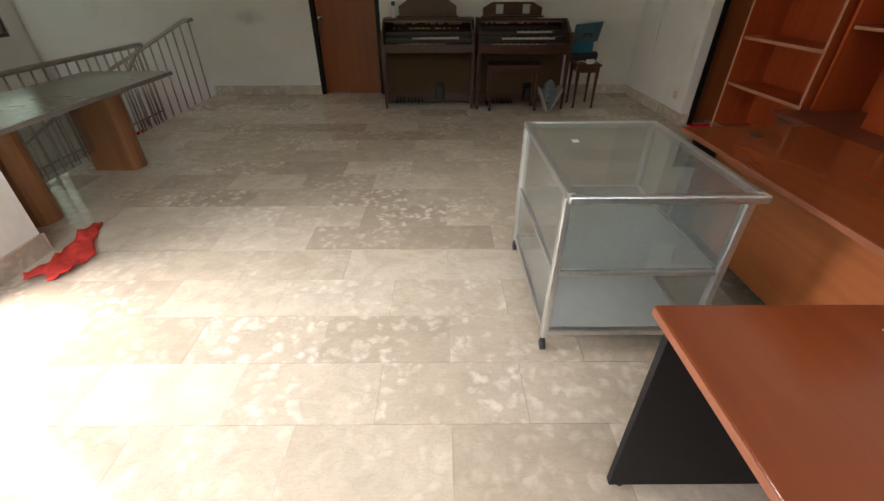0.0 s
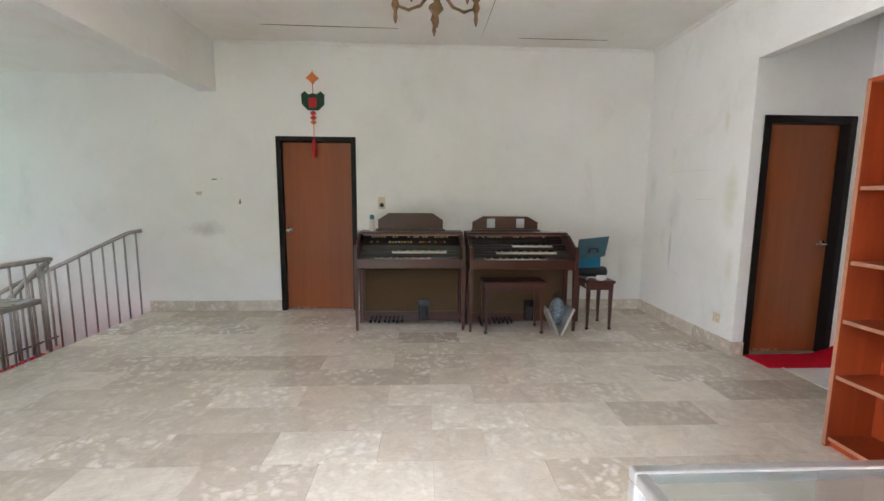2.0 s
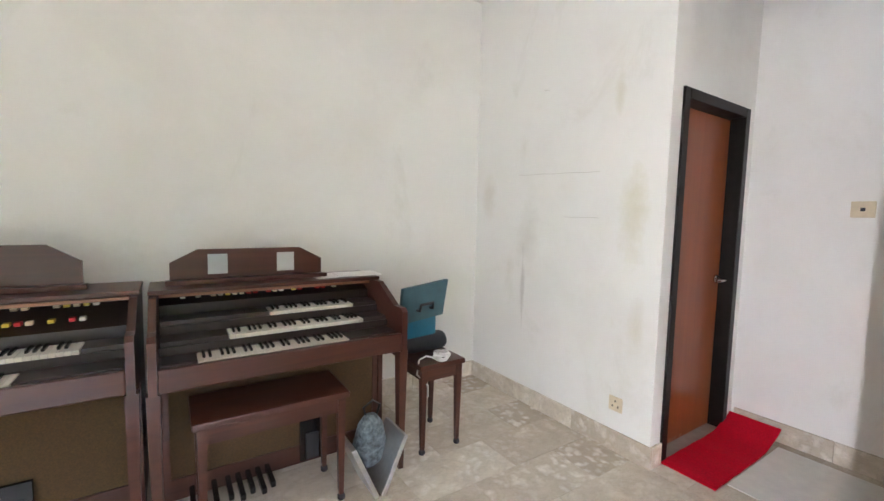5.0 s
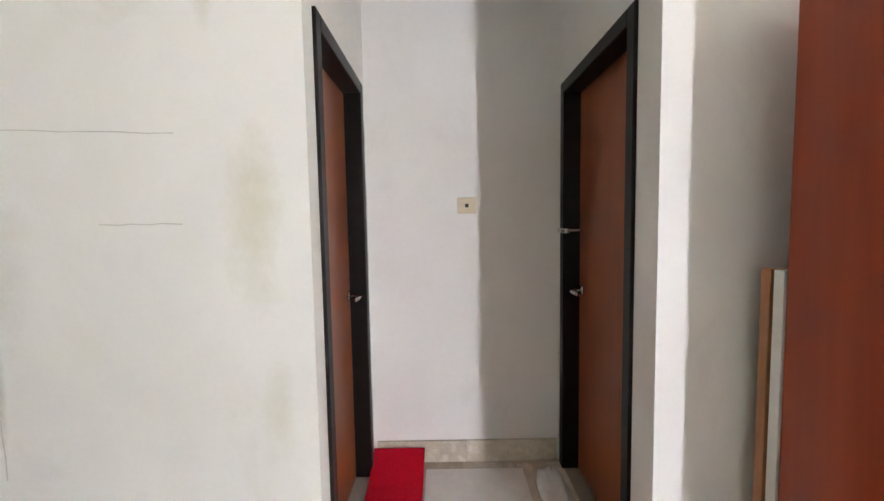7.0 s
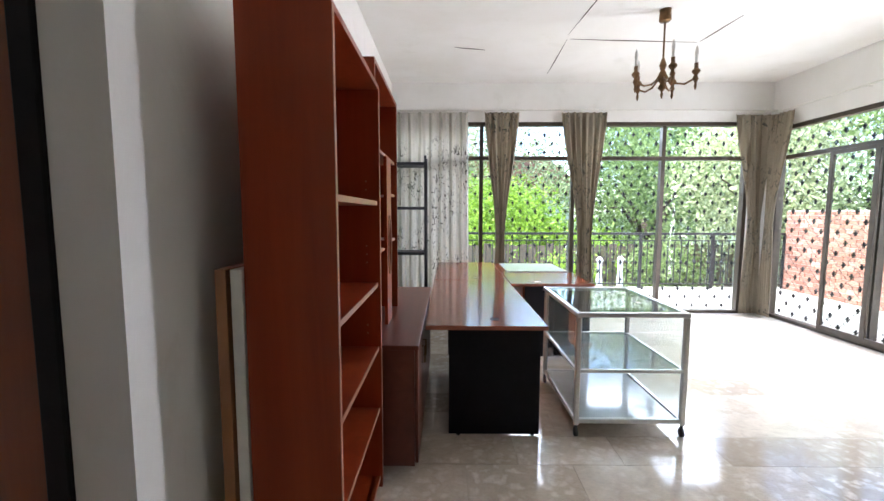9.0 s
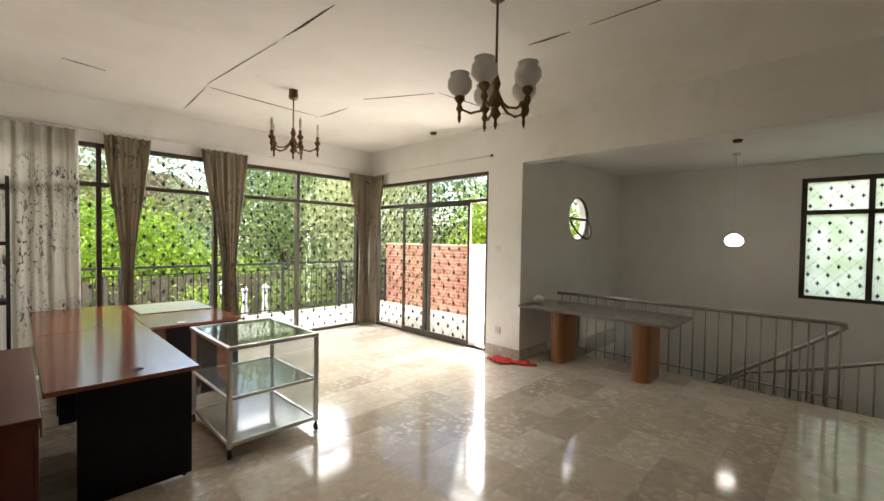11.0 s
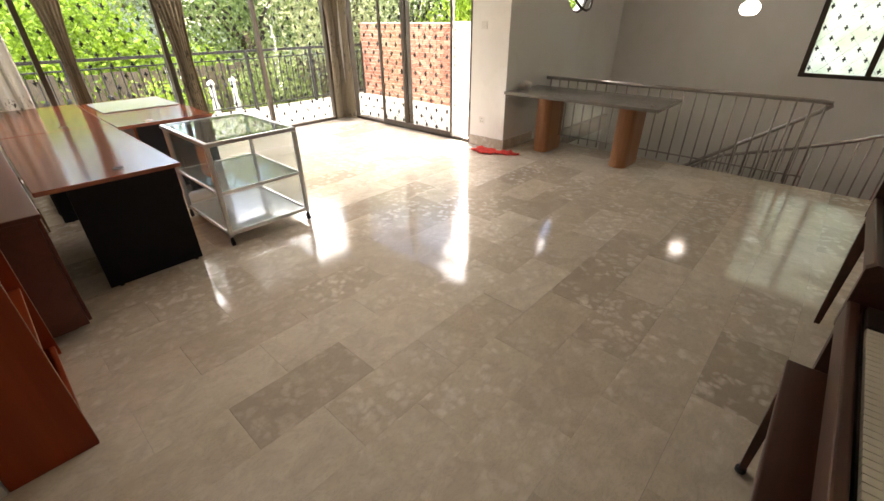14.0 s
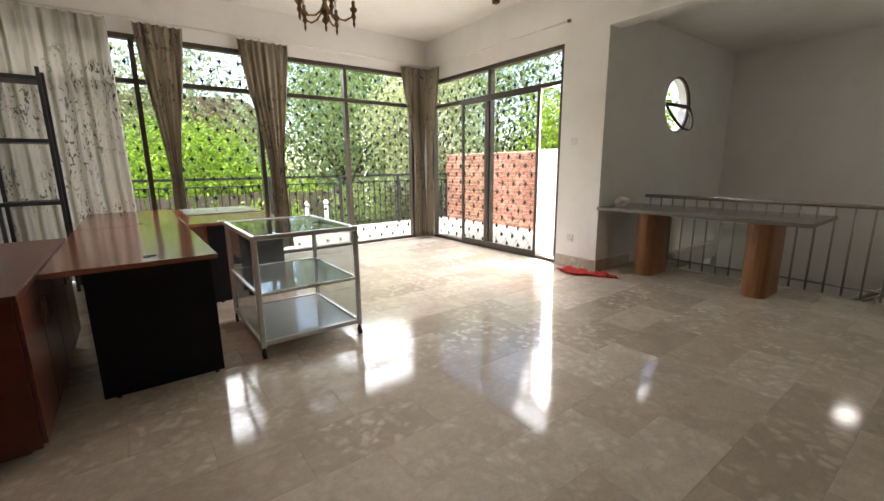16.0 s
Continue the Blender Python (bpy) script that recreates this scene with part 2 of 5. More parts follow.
M_SHELF = wood_material("cherry_laminate", (0.25, 0.038, 0.010), (0.35, 0.060, 0.015), 0.3, (1, 1, 0.05), 13, 0.32)
M_LIP = plain_material("pale_edging", (0.36, 0.17, 0.10), 0.4)
M_LOW = wood_material("dark_cherry", (0.11, 0.032, 0.019), (0.175, 0.052, 0.03), 0.3, (1, 0.06, 1), 13)
M_DESK = wood_material("desk_laminate", (0.19, 0.043, 0.014), (0.245, 0.062, 0.020), 0.14, (0.7, 0.06, 1), 12)
M_DESKB = wood_material("desk_front_laminate", (0.36, 0.10, 0.03), (0.50, 0.16, 0.05), 0.35, (1, 0.06, 1), 12)
M_BLACK = plain_material("black_laminate", (0.009, 0.009, 0.011), 0.5, 0, 0.25, spec=0.2)
M_EDGE = plain_material("edge_band", (0.30, 0.10, 0.05), 0.4)
M_ORGAN = wood_material("organ_walnut", (0.052, 0.017, 0.011), (0.095, 0.03, 0.018), 0.3, (0.06, 1, 1), 22)
M_CLOTH = plain_material("speaker_cloth", (0.085, 0.048, 0.018), 0.9, 0, 0.3, 160)
M_IVORY = plain_material("ivory_keys", (0.68, 0.64, 0.54), 0.3, 0, 0.05)
M_KEYB = plain_material("black_keys", (0.012, 0.011, 0.011), 0.25)
M_PANEL = plain_material("console_panel", (0.028, 0.018, 0.015), 0.35)
M_ALU = plain_material("aluminium", (0.62, 0.62, 0.61), 0.32, 0.9, 0.08, 40)
M_STEEL = plain_material("rail_steel", (0.42, 0.39, 0.36), 0.3, 0.9, 0.15, 30)
M_BRONZE = plain_material("bronze_frame", (0.070, 0.052, 0.036), 0.4, 0.3, 0.2)
M_IRON = plain_material("grille_iron", (0.03, 0.026, 0.024), 0.6, 0.2)
M_BRASS = plain_material("aged_brass", (0.17, 0.10, 0.045), 0.35, 0.85, 0.3, 30)
M_CHROME = plain_material("chrome", (0.75, 0.74, 0.72), 0.18, 1.0, 0.05)
M_GLASS = glass_material("window_glass", (0.97, 1.0, 0.98), 0.97, 0.006)
M_CASE = glass_material("case_glass", (0.97, 1.0, 0.99), 0.92, 0.07, 0.07)
M_SHELFG = glass_material("pale_shelf_glass", (0.95, 1.0, 0.98), 0.80, 0.16, 0.38)
M_FROSTW = frosted_material()
M_FROST = plain_material("glass_shelf", (0.47, 0.49, 0.48), 0.12, 0, 0.04)
M_CURT = curtain_material("lined_curtain_cloth", (0.42, 0.37, 0.28), (0.22, 0.18, 0.12))
# pale bamboo print, its ground lightened further to carry the window's backlight
M_CURTLIT = curtain_material("backlit_bamboo_cloth", (0.74, 0.72, 0.66), (0.42, 0.41, 0.33))
M_TABLE = plain_material("table_top", (0.20, 0.185, 0.165), 0.18, 0, 0.18, 8)
M_TLEG = wood_material("table_leg_wood", (0.30, 0.125, 0.048), (0.42, 0.19, 0.08), 0.4, (1, 1, 0.06), 12)
M_RED = plain_material("red_mat", (0.52, 0.006, 0.022), 0.95, 0, 0.2, 120, 0.1, 0.4)
M_RAG = plain_material("red_rag", (0.62, 0.062, 0.05), 0.9, 0, 0.25, 25, 0.1, 0.3)
M_WHITE = plain_material("white_plastic", (0.72, 0.70, 0.64), 0.4, 0, 0.06)
M_CREAM = plain_material("cream_plastic", (0.66, 0.56, 0.38), 0.45, 0, 0.12)
M_BLUE = plain_material("teal_plastic", (0.012, 0.15, 0.24), 0.35, 0, 0.15)
M_TEAL = plain_material("grey_teal_lid", (0.05, 0.115, 0.14), 0.45, 0, 0.15)
M_DARK = plain_material("dark_plastic", (0.018, 0.018, 0.022), 0.5)
M_PAPER = plain_material("crumpled_paper", (0.78, 0.77, 0.74), 0.9, 0, 0.08)
M_GREEN = plain_material("green_felt", (0.015, 0.075, 0.035), 0.7, 0, 0.4, 30)
M_ORANGE = plain_material("orange_knot", (0.62, 0.17, 0.03), 0.6)
M_YELLOW = plain_material("yellow_tab", (0.62, 0.45, 0.04), 0.4)
M_REDT = plain_material("red_tassel", (0.5, 0.02, 0.025), 0.7)
M_SCAR = plain_material("bare_plaster", (0.22, 0.17, 0.13), 0.9)
M_SMUDGE = plain_material("old_plug_paint", (0.55, 0.52, 0.43), 0.8, 0, 0.15)
M_LINE = plain_material("faint_scratch", (0.60, 0.575, 0.52), 0.9)
M_SHADE = plain_material("ribbed_shade_glass", (0.70, 0.69, 0.64), 0.35, 0, 0.06)
M_BULB = glow_material("lit_globe", (1.0, 0.98, 0.92), 1.8)
M_CRACK = plain_material("open_joint", (0.09, 0.07, 0.05), 0.9)
M_COPING = plain_material("balcony_tile", (0.36, 0.33, 0.28), 0.7, 0, 0.12, 6)
M_GROUND = plain_material("lawn_ground", (0.09, 0.11, 0.045), 0.95, 0, 0.4, 0.8)
M_BRICK = brick_material()
M_MORTAR = plain_material("mortar", (0.50, 0.45, 0.38), 0.9)
M_BARK = plain_material("bark", (0.07, 0.05, 0.035), 0.9, 0, 0.35, 12, 0.2, 0.5)
M_LEAFY = leaf_material("yellow_green_leaves", (0.10, 0.17, 0.015), (0.24, 0.36, 0.035))
M_LEAFD = leaf_material("dark_green_leaves", (0.07, 0.11, 0.03), (0.20, 0.26, 0.08))
M_LEAFP = leaf_material("pale_olive_leaves", (0.15, 0.18, 0.08), (0.34, 0.36, 0.18))
M_ROOF = plain_material("roof_tile", (0.30, 0.13, 0.08), 0.8, 0, 0.25, 3)
M_BAMBOO = plain_material("fence_wood", (0.17, 0.12, 0.08), 0.8)

# ---- mesh tools ----


def mesh_of(bm, name, mat, smooth=False):
    me = bpy.data.meshes.new(name)
    if smooth:
        for f in bm.faces:
            f.smooth = True
    bm.normal_update()
    bm.to_mesh(me)
    bm.free()
    if mat:
        me.materials.append(mat)
    return me


def part(name, bm, mat, parent=None, label="", smooth=False):
    ob = new(name, mesh_of(bm, name, mat, smooth))
    if parent:
        ob.parent = parent
    if label:
        ob["label"] = label
    return ob


def thing(name, label, category, at=(0, 0, 0), turn=0, group="", kind=""):
    ob = new(name)
    ob.matrix_basis = pose(*at, 0, 0, turn)
    return tagged(ob, label, category, group, kind)


def structure(name, bm, mat, label):
    return tagged(part(name, bm, mat), label, kind="structure")


def box(bm, x0, x1, y0, y1, z0, z1, bev=0.0):
    vs = [bm.verts.new((x, y, z)) for z in (z0, z1) for y in (y0, y1) for x in (x0, x1)]
    fs = [bm.faces.new([vs[i] for i in q]) for q in ((0, 2, 3, 1), (4, 5, 7, 6), (0, 1, 5, 4), (2, 6, 7, 3), (0, 4, 6, 2), (1, 3, 7, 5))]
    if bev:
        es = {e for f in fs for e in f.edges}
        bmesh.ops.bevel(bm, geom=list(es), offset=bev, segments=2, affect="EDGES", profile=0.5)
    return bm


def boxes(*rows, bev=0.0):
    bm = bmesh.new()
    for r in rows:
        box(bm, *r, bev=bev)
    return bm


def sweep(bm, pts, r, seg=10, r1=None):
    """A round bar along points, tapered from r to r1."""
    pts = [Vector(p) for p in pts]
    rings = []
    for i, p in enumerate(pts):
        d = (pts[min(i + 1, len(pts) - 1)] - pts[max(i - 1, 0)]).normalized()
        a = d.orthogonal().normalized() if abs(d.z) > 0.95 else Vector((0, 0, 1)).cross(d).normalized()
        b = d.cross(a)
        rr = r if r1 is None else r + (r1 - r) * i / (len(pts) - 1)
        rings.append([bm.verts.new(p + (a * math.cos(2 * math.pi * k / seg) + b * math.sin(2 * math.pi * k / seg)) * rr) for k in range(seg)])
    for u, v in zip(rings, rings[1:]):
        best = min(range(seg), key=lambda s: (u[0].co - v[s].co).length)
        for k in range(seg):
            bm.faces.new((u[k], u[(k + 1) % seg], v[(k + 1 + best) % seg], v[(k + best) % seg]))
    bm.faces.new(rings[0][::-1])
    bm.faces.new(rings[-1])
    return bm


def lathe(bm, profile, at=(0, 0, 0), seg=16, rib=0.0):
    """Turns (radius, height) pairs about the upright axis."""
    rings = []
    for r, z in profile:
        rings.append([bm.verts.new((at[0] + r * (1 + rib * (k % 2)) * math.cos(2 * math.pi * k / seg), at[1] + r * (1 + rib * (k % 2)) * math.sin(2 * math.pi * k / seg), at[2] + z)) for k in range(seg)])
    for u, v in zip(rings, rings[1:]):
        for k in range(seg):
            bm.faces.new((u[k], u[(k + 1) % seg], v[(k + 1) % seg], v[k]))
    bm.faces.new(rings[0][::-1])
    bm.faces.new(rings[-1])
    return bm


def prism(bm, outline, y0, y1, axis="y"):
    """Extrudes an outline of (a, z) pairs along y (or x)."""
    f = (lambda a, z, y: (a, y, z)) if axis == "y" else (lambda a, z, x: (x, a, z))
    u = [bm.verts.new(f(a, z, y0)) for a, z in outline]
    v = [bm.verts.new(f(a, z, y1)) for a, z in outline]
    n = len(outline)
    bm.faces.new(u)
    bm.faces.new(v[::-1])
    for i in range(n):
        bm.faces.new((u[i], v[i], v[(i + 1) % n], u[(i + 1) % n]))
    bmesh.ops.recalc_face_normals(bm, faces=bm.faces)
    return bm

# ---- the room's shell ----
XW, YS, XE, YN, ZC = -0.56, 0.0, 4.60, 7.465, 3.13    # sliding-door wall, window wall, east wall, north wall, ceiling
XST, YR = -3.77, 3.25                                 # stairwell's west wall and south wall
YA0, YA1, XA, XES = 4.80, 5.86, 5.59, 4.55                      # lobby: south, north and end walls
LOW = -2.9

structure("wall_north", boxes((XST - 0.15, 0.142, YN, YN + 0.15, LOW, 3.4), (1.067, 4.7, YN, YN + 0.15, -0.3, 3.4), (0.142, 1.067, YN, YN + 0.15, 2.08, 3.4),
                              (0.142, 1.067, YN, YN + 0.15, LOW, -0.02), (0.142, 1.067, YN + 0.12, YN + 0.15, -0.02, 2.08)), M_WALL, "white painted plaster wall with old stains and scuffs")
structure("wall_east", boxes((XE, 4.70, YA1, YN, -0.3, ZC), (XES, XES + 0.15, 0.001, YA0, -0.3, 3.4), (XE, XE + 0.10, YA0, YA1, 2.53, 3.4), (XE, 4.70, YA1, YN, ZC, 3.4)), M_WALL, "white painted plaster wall with cracks and damp stains")
structure("wall_lobby_end", boxes((XA, XA + 0.15, YA0 - 0.15, YA1 + 0.15, -0.3, 3.4)), M_WALL, "off-white painted end wall of the door lobby")
structure("wall_lobby_north", boxes((4.70, XA, YA1, YA1 + 0.15, 2.08, 3.4), (4.70, XA, YA1 + 0.22, YA1 + 0.25, -0.3, 2.08), (5.503, XA, YA1, YA1 + 0.22, -0.3, 2.08)), M_WALL, "white painted wall above a brown door")
M_LS = pose(XE, YA0, 0)
bm = boxes((0.10, 0.99, -0.15, 0, 2.08, 3.4), (0.10, 0.99, -0.25, -0.222, -0.3, 2.08), (0.953, 0.99, -0.222, 0, -0.3, 2.08))
bm.transform(M_LS)
structure("wall_lobby_south", bm, M_WALL, "off-white painted wall above a brown door")
structure("wall_west", boxes((XW - 0.15, XW, 2.70, YR, -3.0, 3.4), (XW - 0.15, XW, -0.15, 2.70, 2.52, 3.4), (XW - 0.15, XW, -0.15, 0.08, -3.0, 2.52), (XW - 0.15, XW, 0.08, 2.70, -3.0, -0.02)), M_WALL, "off-white wall with a sliding glass door beside a pillar")
structure("wall_south", boxes((XW, XE, -0.15, YS, 2.62, 3.4), (XW, -0.30, -0.15, YS, -3.0, 2.62), (4.50, XE + 0.10, -0.15, YS, -3.0, 2.62), (-0.30, 4.50, -0.15, YS, -3.0, -0.02)), M_WALL, "off-white wall over a wide window front")


def wall_with_round_hole(x0, x1, y0, y1, z0, z1, cx, cz, r, seg=40):
    bm = bmesh.new()
    s = r + 0.12
    for row in ((x0, cx - s, y0, y1, z0, z1), (cx + s, x1, y0, y1, z0, z1), (cx - s, cx + s, y0, y1, z0, cz - s), (cx - s, cx + s, y0, y1, cz + s, z1)):
        box(bm, *row)
    rings = {}
    for y in (y0, y1):
        for k in range(seg):
            a = 2 * math.pi * k / seg
            c, d = math.cos(a), math.sin(a)
            q = s / max(abs(c), abs(d))
            rings[y, k] = (bm.verts.new((cx + r * c, y, cz + r * d)), bm.verts.new((cx + q * c, y, cz + q * d)))
    for k in range(seg):
        n = (k + 1) % seg
        for y in (y0, y1):
            bm.faces.new((rings[y, k][0], rings[y, k][1], rings[y, n][1], rings[y, n][0]))
        bm.faces.new((rings[y0, k][0], rings[y1, k][0], rings[y1, n][0], rings[y0, n][0]))
    bmesh.ops.recalc_face_normals(bm, faces=bm.faces)
    return bm


structure("wall_stair_south", wall_with_round_hole(XST, XW - 0.15, YR - 0.15, YR, LOW, 3.4, -2.18, 1.915, 0.34), M_WALL, "grey-white stairwell wall with a round window")
structure("wall_stair_west", boxes((XST - 0.15, XST, YR - 0.15, 5.80, LOW, 3.4), (XST - 0.15, XST, 7.22, YN, LOW, 3.4), (XST - 0.15, XST, 5.80, 7.22, LOW, 0.80), (XST - 0.15, XST, 5.80, 7.22, 2.50, 3.4)), M_WALL, "grey-white stairwell wall with a grilled window")
structure("ceiling", boxes((XW, XA, YS, YN, ZC, ZC + 0.12)), M_CEIL, "white board ceiling with open joints")
structure("ceiling_stair", boxes((XST, XW, YR, YN, 2.75, 2.87)), M_CEIL, "lower white ceiling over the stairwell")
bm = bmesh.new()
prism(bm, [(YR, 2.57), (YN, 2.57), (YN, ZC), (YR, ZC)], XW - 0.2, XW, "x")
for v in bm.verts:
    v.co.x += 0.055 * (v.co.y - YR) / (YN - YR)
structure("beam", bm, M_WALL, "white painted ceiling beam above the stair edge")
# unseen slab added to block sun and sky, cut back over the west balcony
structure("roof_slab", boxes((XW - 0.5, 6.0, -0.45, YR - 0.5, 3.42, 3.6), (XST - 0.6, 6.0, YR - 0.5, YN + 0.5, 3.42, 3.6)), M_OUT, "unseen roof slab added to shade the house")

# open joints of the ceiling boards
for a, b, w in (((2.55, 0.35), (2.6, 1.40), 0.008), ((2.57, 1.40), (1.26, 1.31), 0.012), ((1.24, 1.33), (1.2, 1.90), 0.012), ((3.72, 1.2), (3.40, 1.13), 0.012), ((1.26, 2.32), (0.86, 3.05), 0.01),
                ((0.83, 3.1), (-0.3, 3.19), 0.008), ((2.53, 3.05), (2.50, 3.75), 0.014), ((1.13, 4.40), (1.1, 4.74), 0.016), ((1.1, 4.9), (1.08, 6.1), 0.006), ((2.62, 1.5), (2.53, 2.95), 0.005),
                ((0.2, 7.0), (1.6, 7.02), 0.006), ((2.5, 4.4), (2.5, 7.3), 0.005), ((2.9, 7.2), (3.9, 7.2), 0.006)):
    d = (Vector(b) - Vector(a)).normalized()
    n = Vector((-d.y, d.x)) * w / 2
    bm = bmesh.new()
    q = [Vector(a), (Vector(a) * 0.6 + Vector(b) * 0.4) + n * 2.0, Vector(b), (Vector(a) * 0.5 + Vector(b) * 0.5) - n]
    top = [bm.verts.new((p.x, p.y, ZC)) for p in q]
    low = [bm.verts.new((p.x, p.y, ZC - 0.004)) for p in q]
    bm.faces.new(low)
    for i in range(4):
        bm.faces.new((top[i], top[(i + 1) % 4], low[(i + 1) % 4], low[i]))
    structure("ceiling_joint", bm, M_CRACK, "dark open joint between ceiling boards")
bm = bmesh.new()
box(bm, XW + 0.14, XE, YN - 0.018, YN, ZC - 0.035, ZC, 0.004)
box(bm, XE - 0.018, XE, YS, YN - 0.018, ZC - 0.035, ZC, 0.004)
structure("trim_ceiling", bm, M_CEIL, "thin white ceiling edge strip")

# floor slab, with the stair opening left free
structure("floor", boxes((-1.42, XE, YS, YN, -0.25, -0.006), (XE, XA, YA0, YA1, -0.25, -0.006), (XW - 0.15, XW, 0.08, 2.70, -0.02, -0.006), (-1.42, XW, 2.9, YR, -0.25, -0.006), (XST, -1.42, YR, 3.32, -0.25, -0.006)),
          M_GROUT, "floor of polished beige marble tiles")
structure("floor_below", boxes((XST, 1.0, YR, YN, LOW - 0.1, LOW)), M_GROUT, "dim lower floor below the stairs")
structure("wall_below", boxes((-0.9, -0.8, YR, YN, LOW, -0.25)), M_WALL, "white wall below the upper floor")

# ---- stairs down ----
stair = thing("staircase", "winding staircase with red-carpeted marble steps going down", "stairs", kind="structure")
zs = -0.175
for pts in (((-1.42, 6.33), (-1.42, YN), (-1.75, YN), (-1.75, 6.33)), ((-1.75, 6.33), (-1.75, YN), (-2.2, YN), (-1.85, 6.33)), ((-1.85, 6.33), (-2.2, YN), (-2.75, YN), (-2.75, 6.9)), ((-1.75, 6.33), (-2.75, 6.9), (-2.75, 6.33))):
    for name, mat, dz, th in (("tread", M_MARBLE, 0, 0.3), ("carpet", M_RED, 0.006, 0.005)):
        bm = bmesh.new()
        u = [bm.verts.new((x, y, zs + dz)) for x, y in pts]
        v = [bm.verts.new((x, y, zs + dz - th)) for x, y in pts]
        bm.faces.new(u)
        bm.faces.new(v[::-1])
        for i in range(len(pts)):
            bm.faces.new((u[i], v[i], v[(i + 1) % len(pts)], u[(i + 1) % len(pts)]))
        bmesh.ops.recalc_face_normals(bm, faces=bm.faces)
        part(name, bm, mat, stair)
    zs -= 0.175
for i in range(11):
    y1 = 6.33 - 0.27 * i
    part("tread", boxes((-2.75, -1.62, y1 - 0.27, y1, zs - 0.3, zs)), M_MARBLE, stair)
    zs -= 0.175


def railing(name, label, path, low=0.08, gap=0.125, drop=None, grip=0.022):
    """Tubular handrail with upright bars; drop gives the foot height of a bar under height z."""
    ob = thing(name, label, "railing")
    part("handrail", sweep(bmesh.new(), path, grip, 12), M_STEEL, ob, "round metal handrail", True)
    if low:
        part("bottom_rail", sweep(bmesh.new(), [(x, y, low) for x, y, z in (path[0], path[-1])], 0.010, 8), M_STEEL, ob, "", True)
    bar = None
    run = [Vector(p) for p in path]
    for a, b in zip(run, run[1:]):
        n = max(1, round((b - a).length / gap))
        for i in range(n):
            p = a.lerp(b, (i + 0.5) / n)
            foot = (0.0 if drop is None else p.z - drop)
            part("bar", sweep(bmesh.new(), [(p.x, p.y, foot), (p.x, p.y, p.z - 0.01)], 0.0095, 8), M_STEEL, ob, "", True)
    return ob


railing("stair_railing", "level metal railing along the stairwell edge", [(-1.50, YR + 0.03, 0.81), (-1.50, 4.7, 0.81), (-1.50, 6.22, 0.81), (-1.515, 6.30, 0.80)])
railing("stair_railing", "sloping inner metal railing of the stairs", [(-1.53, 6.30, 0.78), (-1.58, 6.22, 0.70), (-1.62, 5.3, 0.02), (-1.62, 4.3, -0.72), (-1.62, 3.6, -1.25)], low=0, drop=0.85)
railing("stair_railing", "curved outer metal railing of the stairs", [(-1.44, 7.44, 0.975), (-1.56, 7.40, 0.955), (-1.85, 7.28, 0.79), (-2.13, 7.13, 0.62), (-2.36, 6.9, 0.47), (-2.52, 6.6, 0.30), (-2.62, 6.1, 0.10), (-2.68, 5.4, -0.12), (-2.70, 4.5, -0.75)], low=0, drop=1.0)

# ---- doors ----


def door(name, w, h, label, depth=0.12, handle="knob", second=False, flip=False, rec=0.0):
    """Flush door in a black frame; local x across, y = 0 is the wall face, the leaf faces -y."""
    ob = thing(name, label, "door", kind="structure")
    f = 0.058
    part("door_frame", boxes((0, f, -0.012, depth, 0, h), (w - f, w, -0.012, depth, 0, h), (f, w - f, -0.012, depth, h - f, h), bev=0.004), M_FRAME, ob, "black painted wooden door frame")
    leaf = part("door_leaf", boxes((f + 0.004, w - f - 0.004, rec + 0.045, rec + 0.085, 0.008, h - f - 0.004), bev=0.003), M_DOOR, ob, "brown veneered flush door leaf")
    hx = w - f - 0.05 if flip else f + 0.05
    sg = -1 if flip else 1
    if handle == "knob":
        bm = bmesh.new()
        sweep(bm, [(hx, 0.045, 0.98), (hx, 0.037, 0.98)], 0.03, 16)
        sweep(bm, [(hx, 0.037, 0.98), (hx, 0.005, 0.98)], 0.010, 10)
        sweep(bm, [(hx, 0.012, 0.98), (hx, 0.0, 0.98), (hx, -0.02, 0.98), (hx, -0.026, 0.98)], 0.024, 14)
        part("door_knob", bm, M_CHROME, ob, "round steel door knob", True)
    else:
        bm = bmesh.new()
        sweep(bm, [(hx, rec + 0.045, 1.0), (hx, rec + 0.036, 1.0)], 0.026, 16)
        sweep(bm, [(hx, rec + 0.036, 1.0), (hx, rec - 0.015, 1.0), (hx + sg * 0.02, rec - 0.02, 1.0), (hx + sg * 0.115, rec - 0.018, 0.998)], 0.009, 10)
        part("door_handle", bm, M_CHROME, ob, "steel lever handle", True)
    if second:
        bm = bmesh.new()
        box(bm, f - 0.05, f + 0.125, -0.030, -0.0125, 1.300, 1.324, 0.003)
        box(bm, f + 0.02, f + 0.045, -0.0125, rec + 0.044, 1.306, 1.318, 0.002)
        sweep(bm, [(f + 0.09, -0.03, 1.312), (f + 0.09, -0.05, 1.312)], 0.007, 8)
        part("door_bolt", bm, M_CHROME, ob, "steel slide bolt")
    part("threshold", boxes((f, w - f, 0.0, depth, -0.02, 0.003)), M_GROUT, ob, "worn stone threshold")
    # worn lower edge of the leaf
    bm = bmesh.new()
    for i in range(7):
        x = f + 0.05 + 0.04 * i + 0.015 * math.sin(i * 2.3)
        box(bm, x, x + 0.03, rec + 0.0425, rec + 0.0445, 0.012, 0.026 + 0.012 * abs(math.sin(i * 1.7)))
    part("worn_edge", bm, M_LIP, ob, "chipped pale wood along the foot")
    return ob


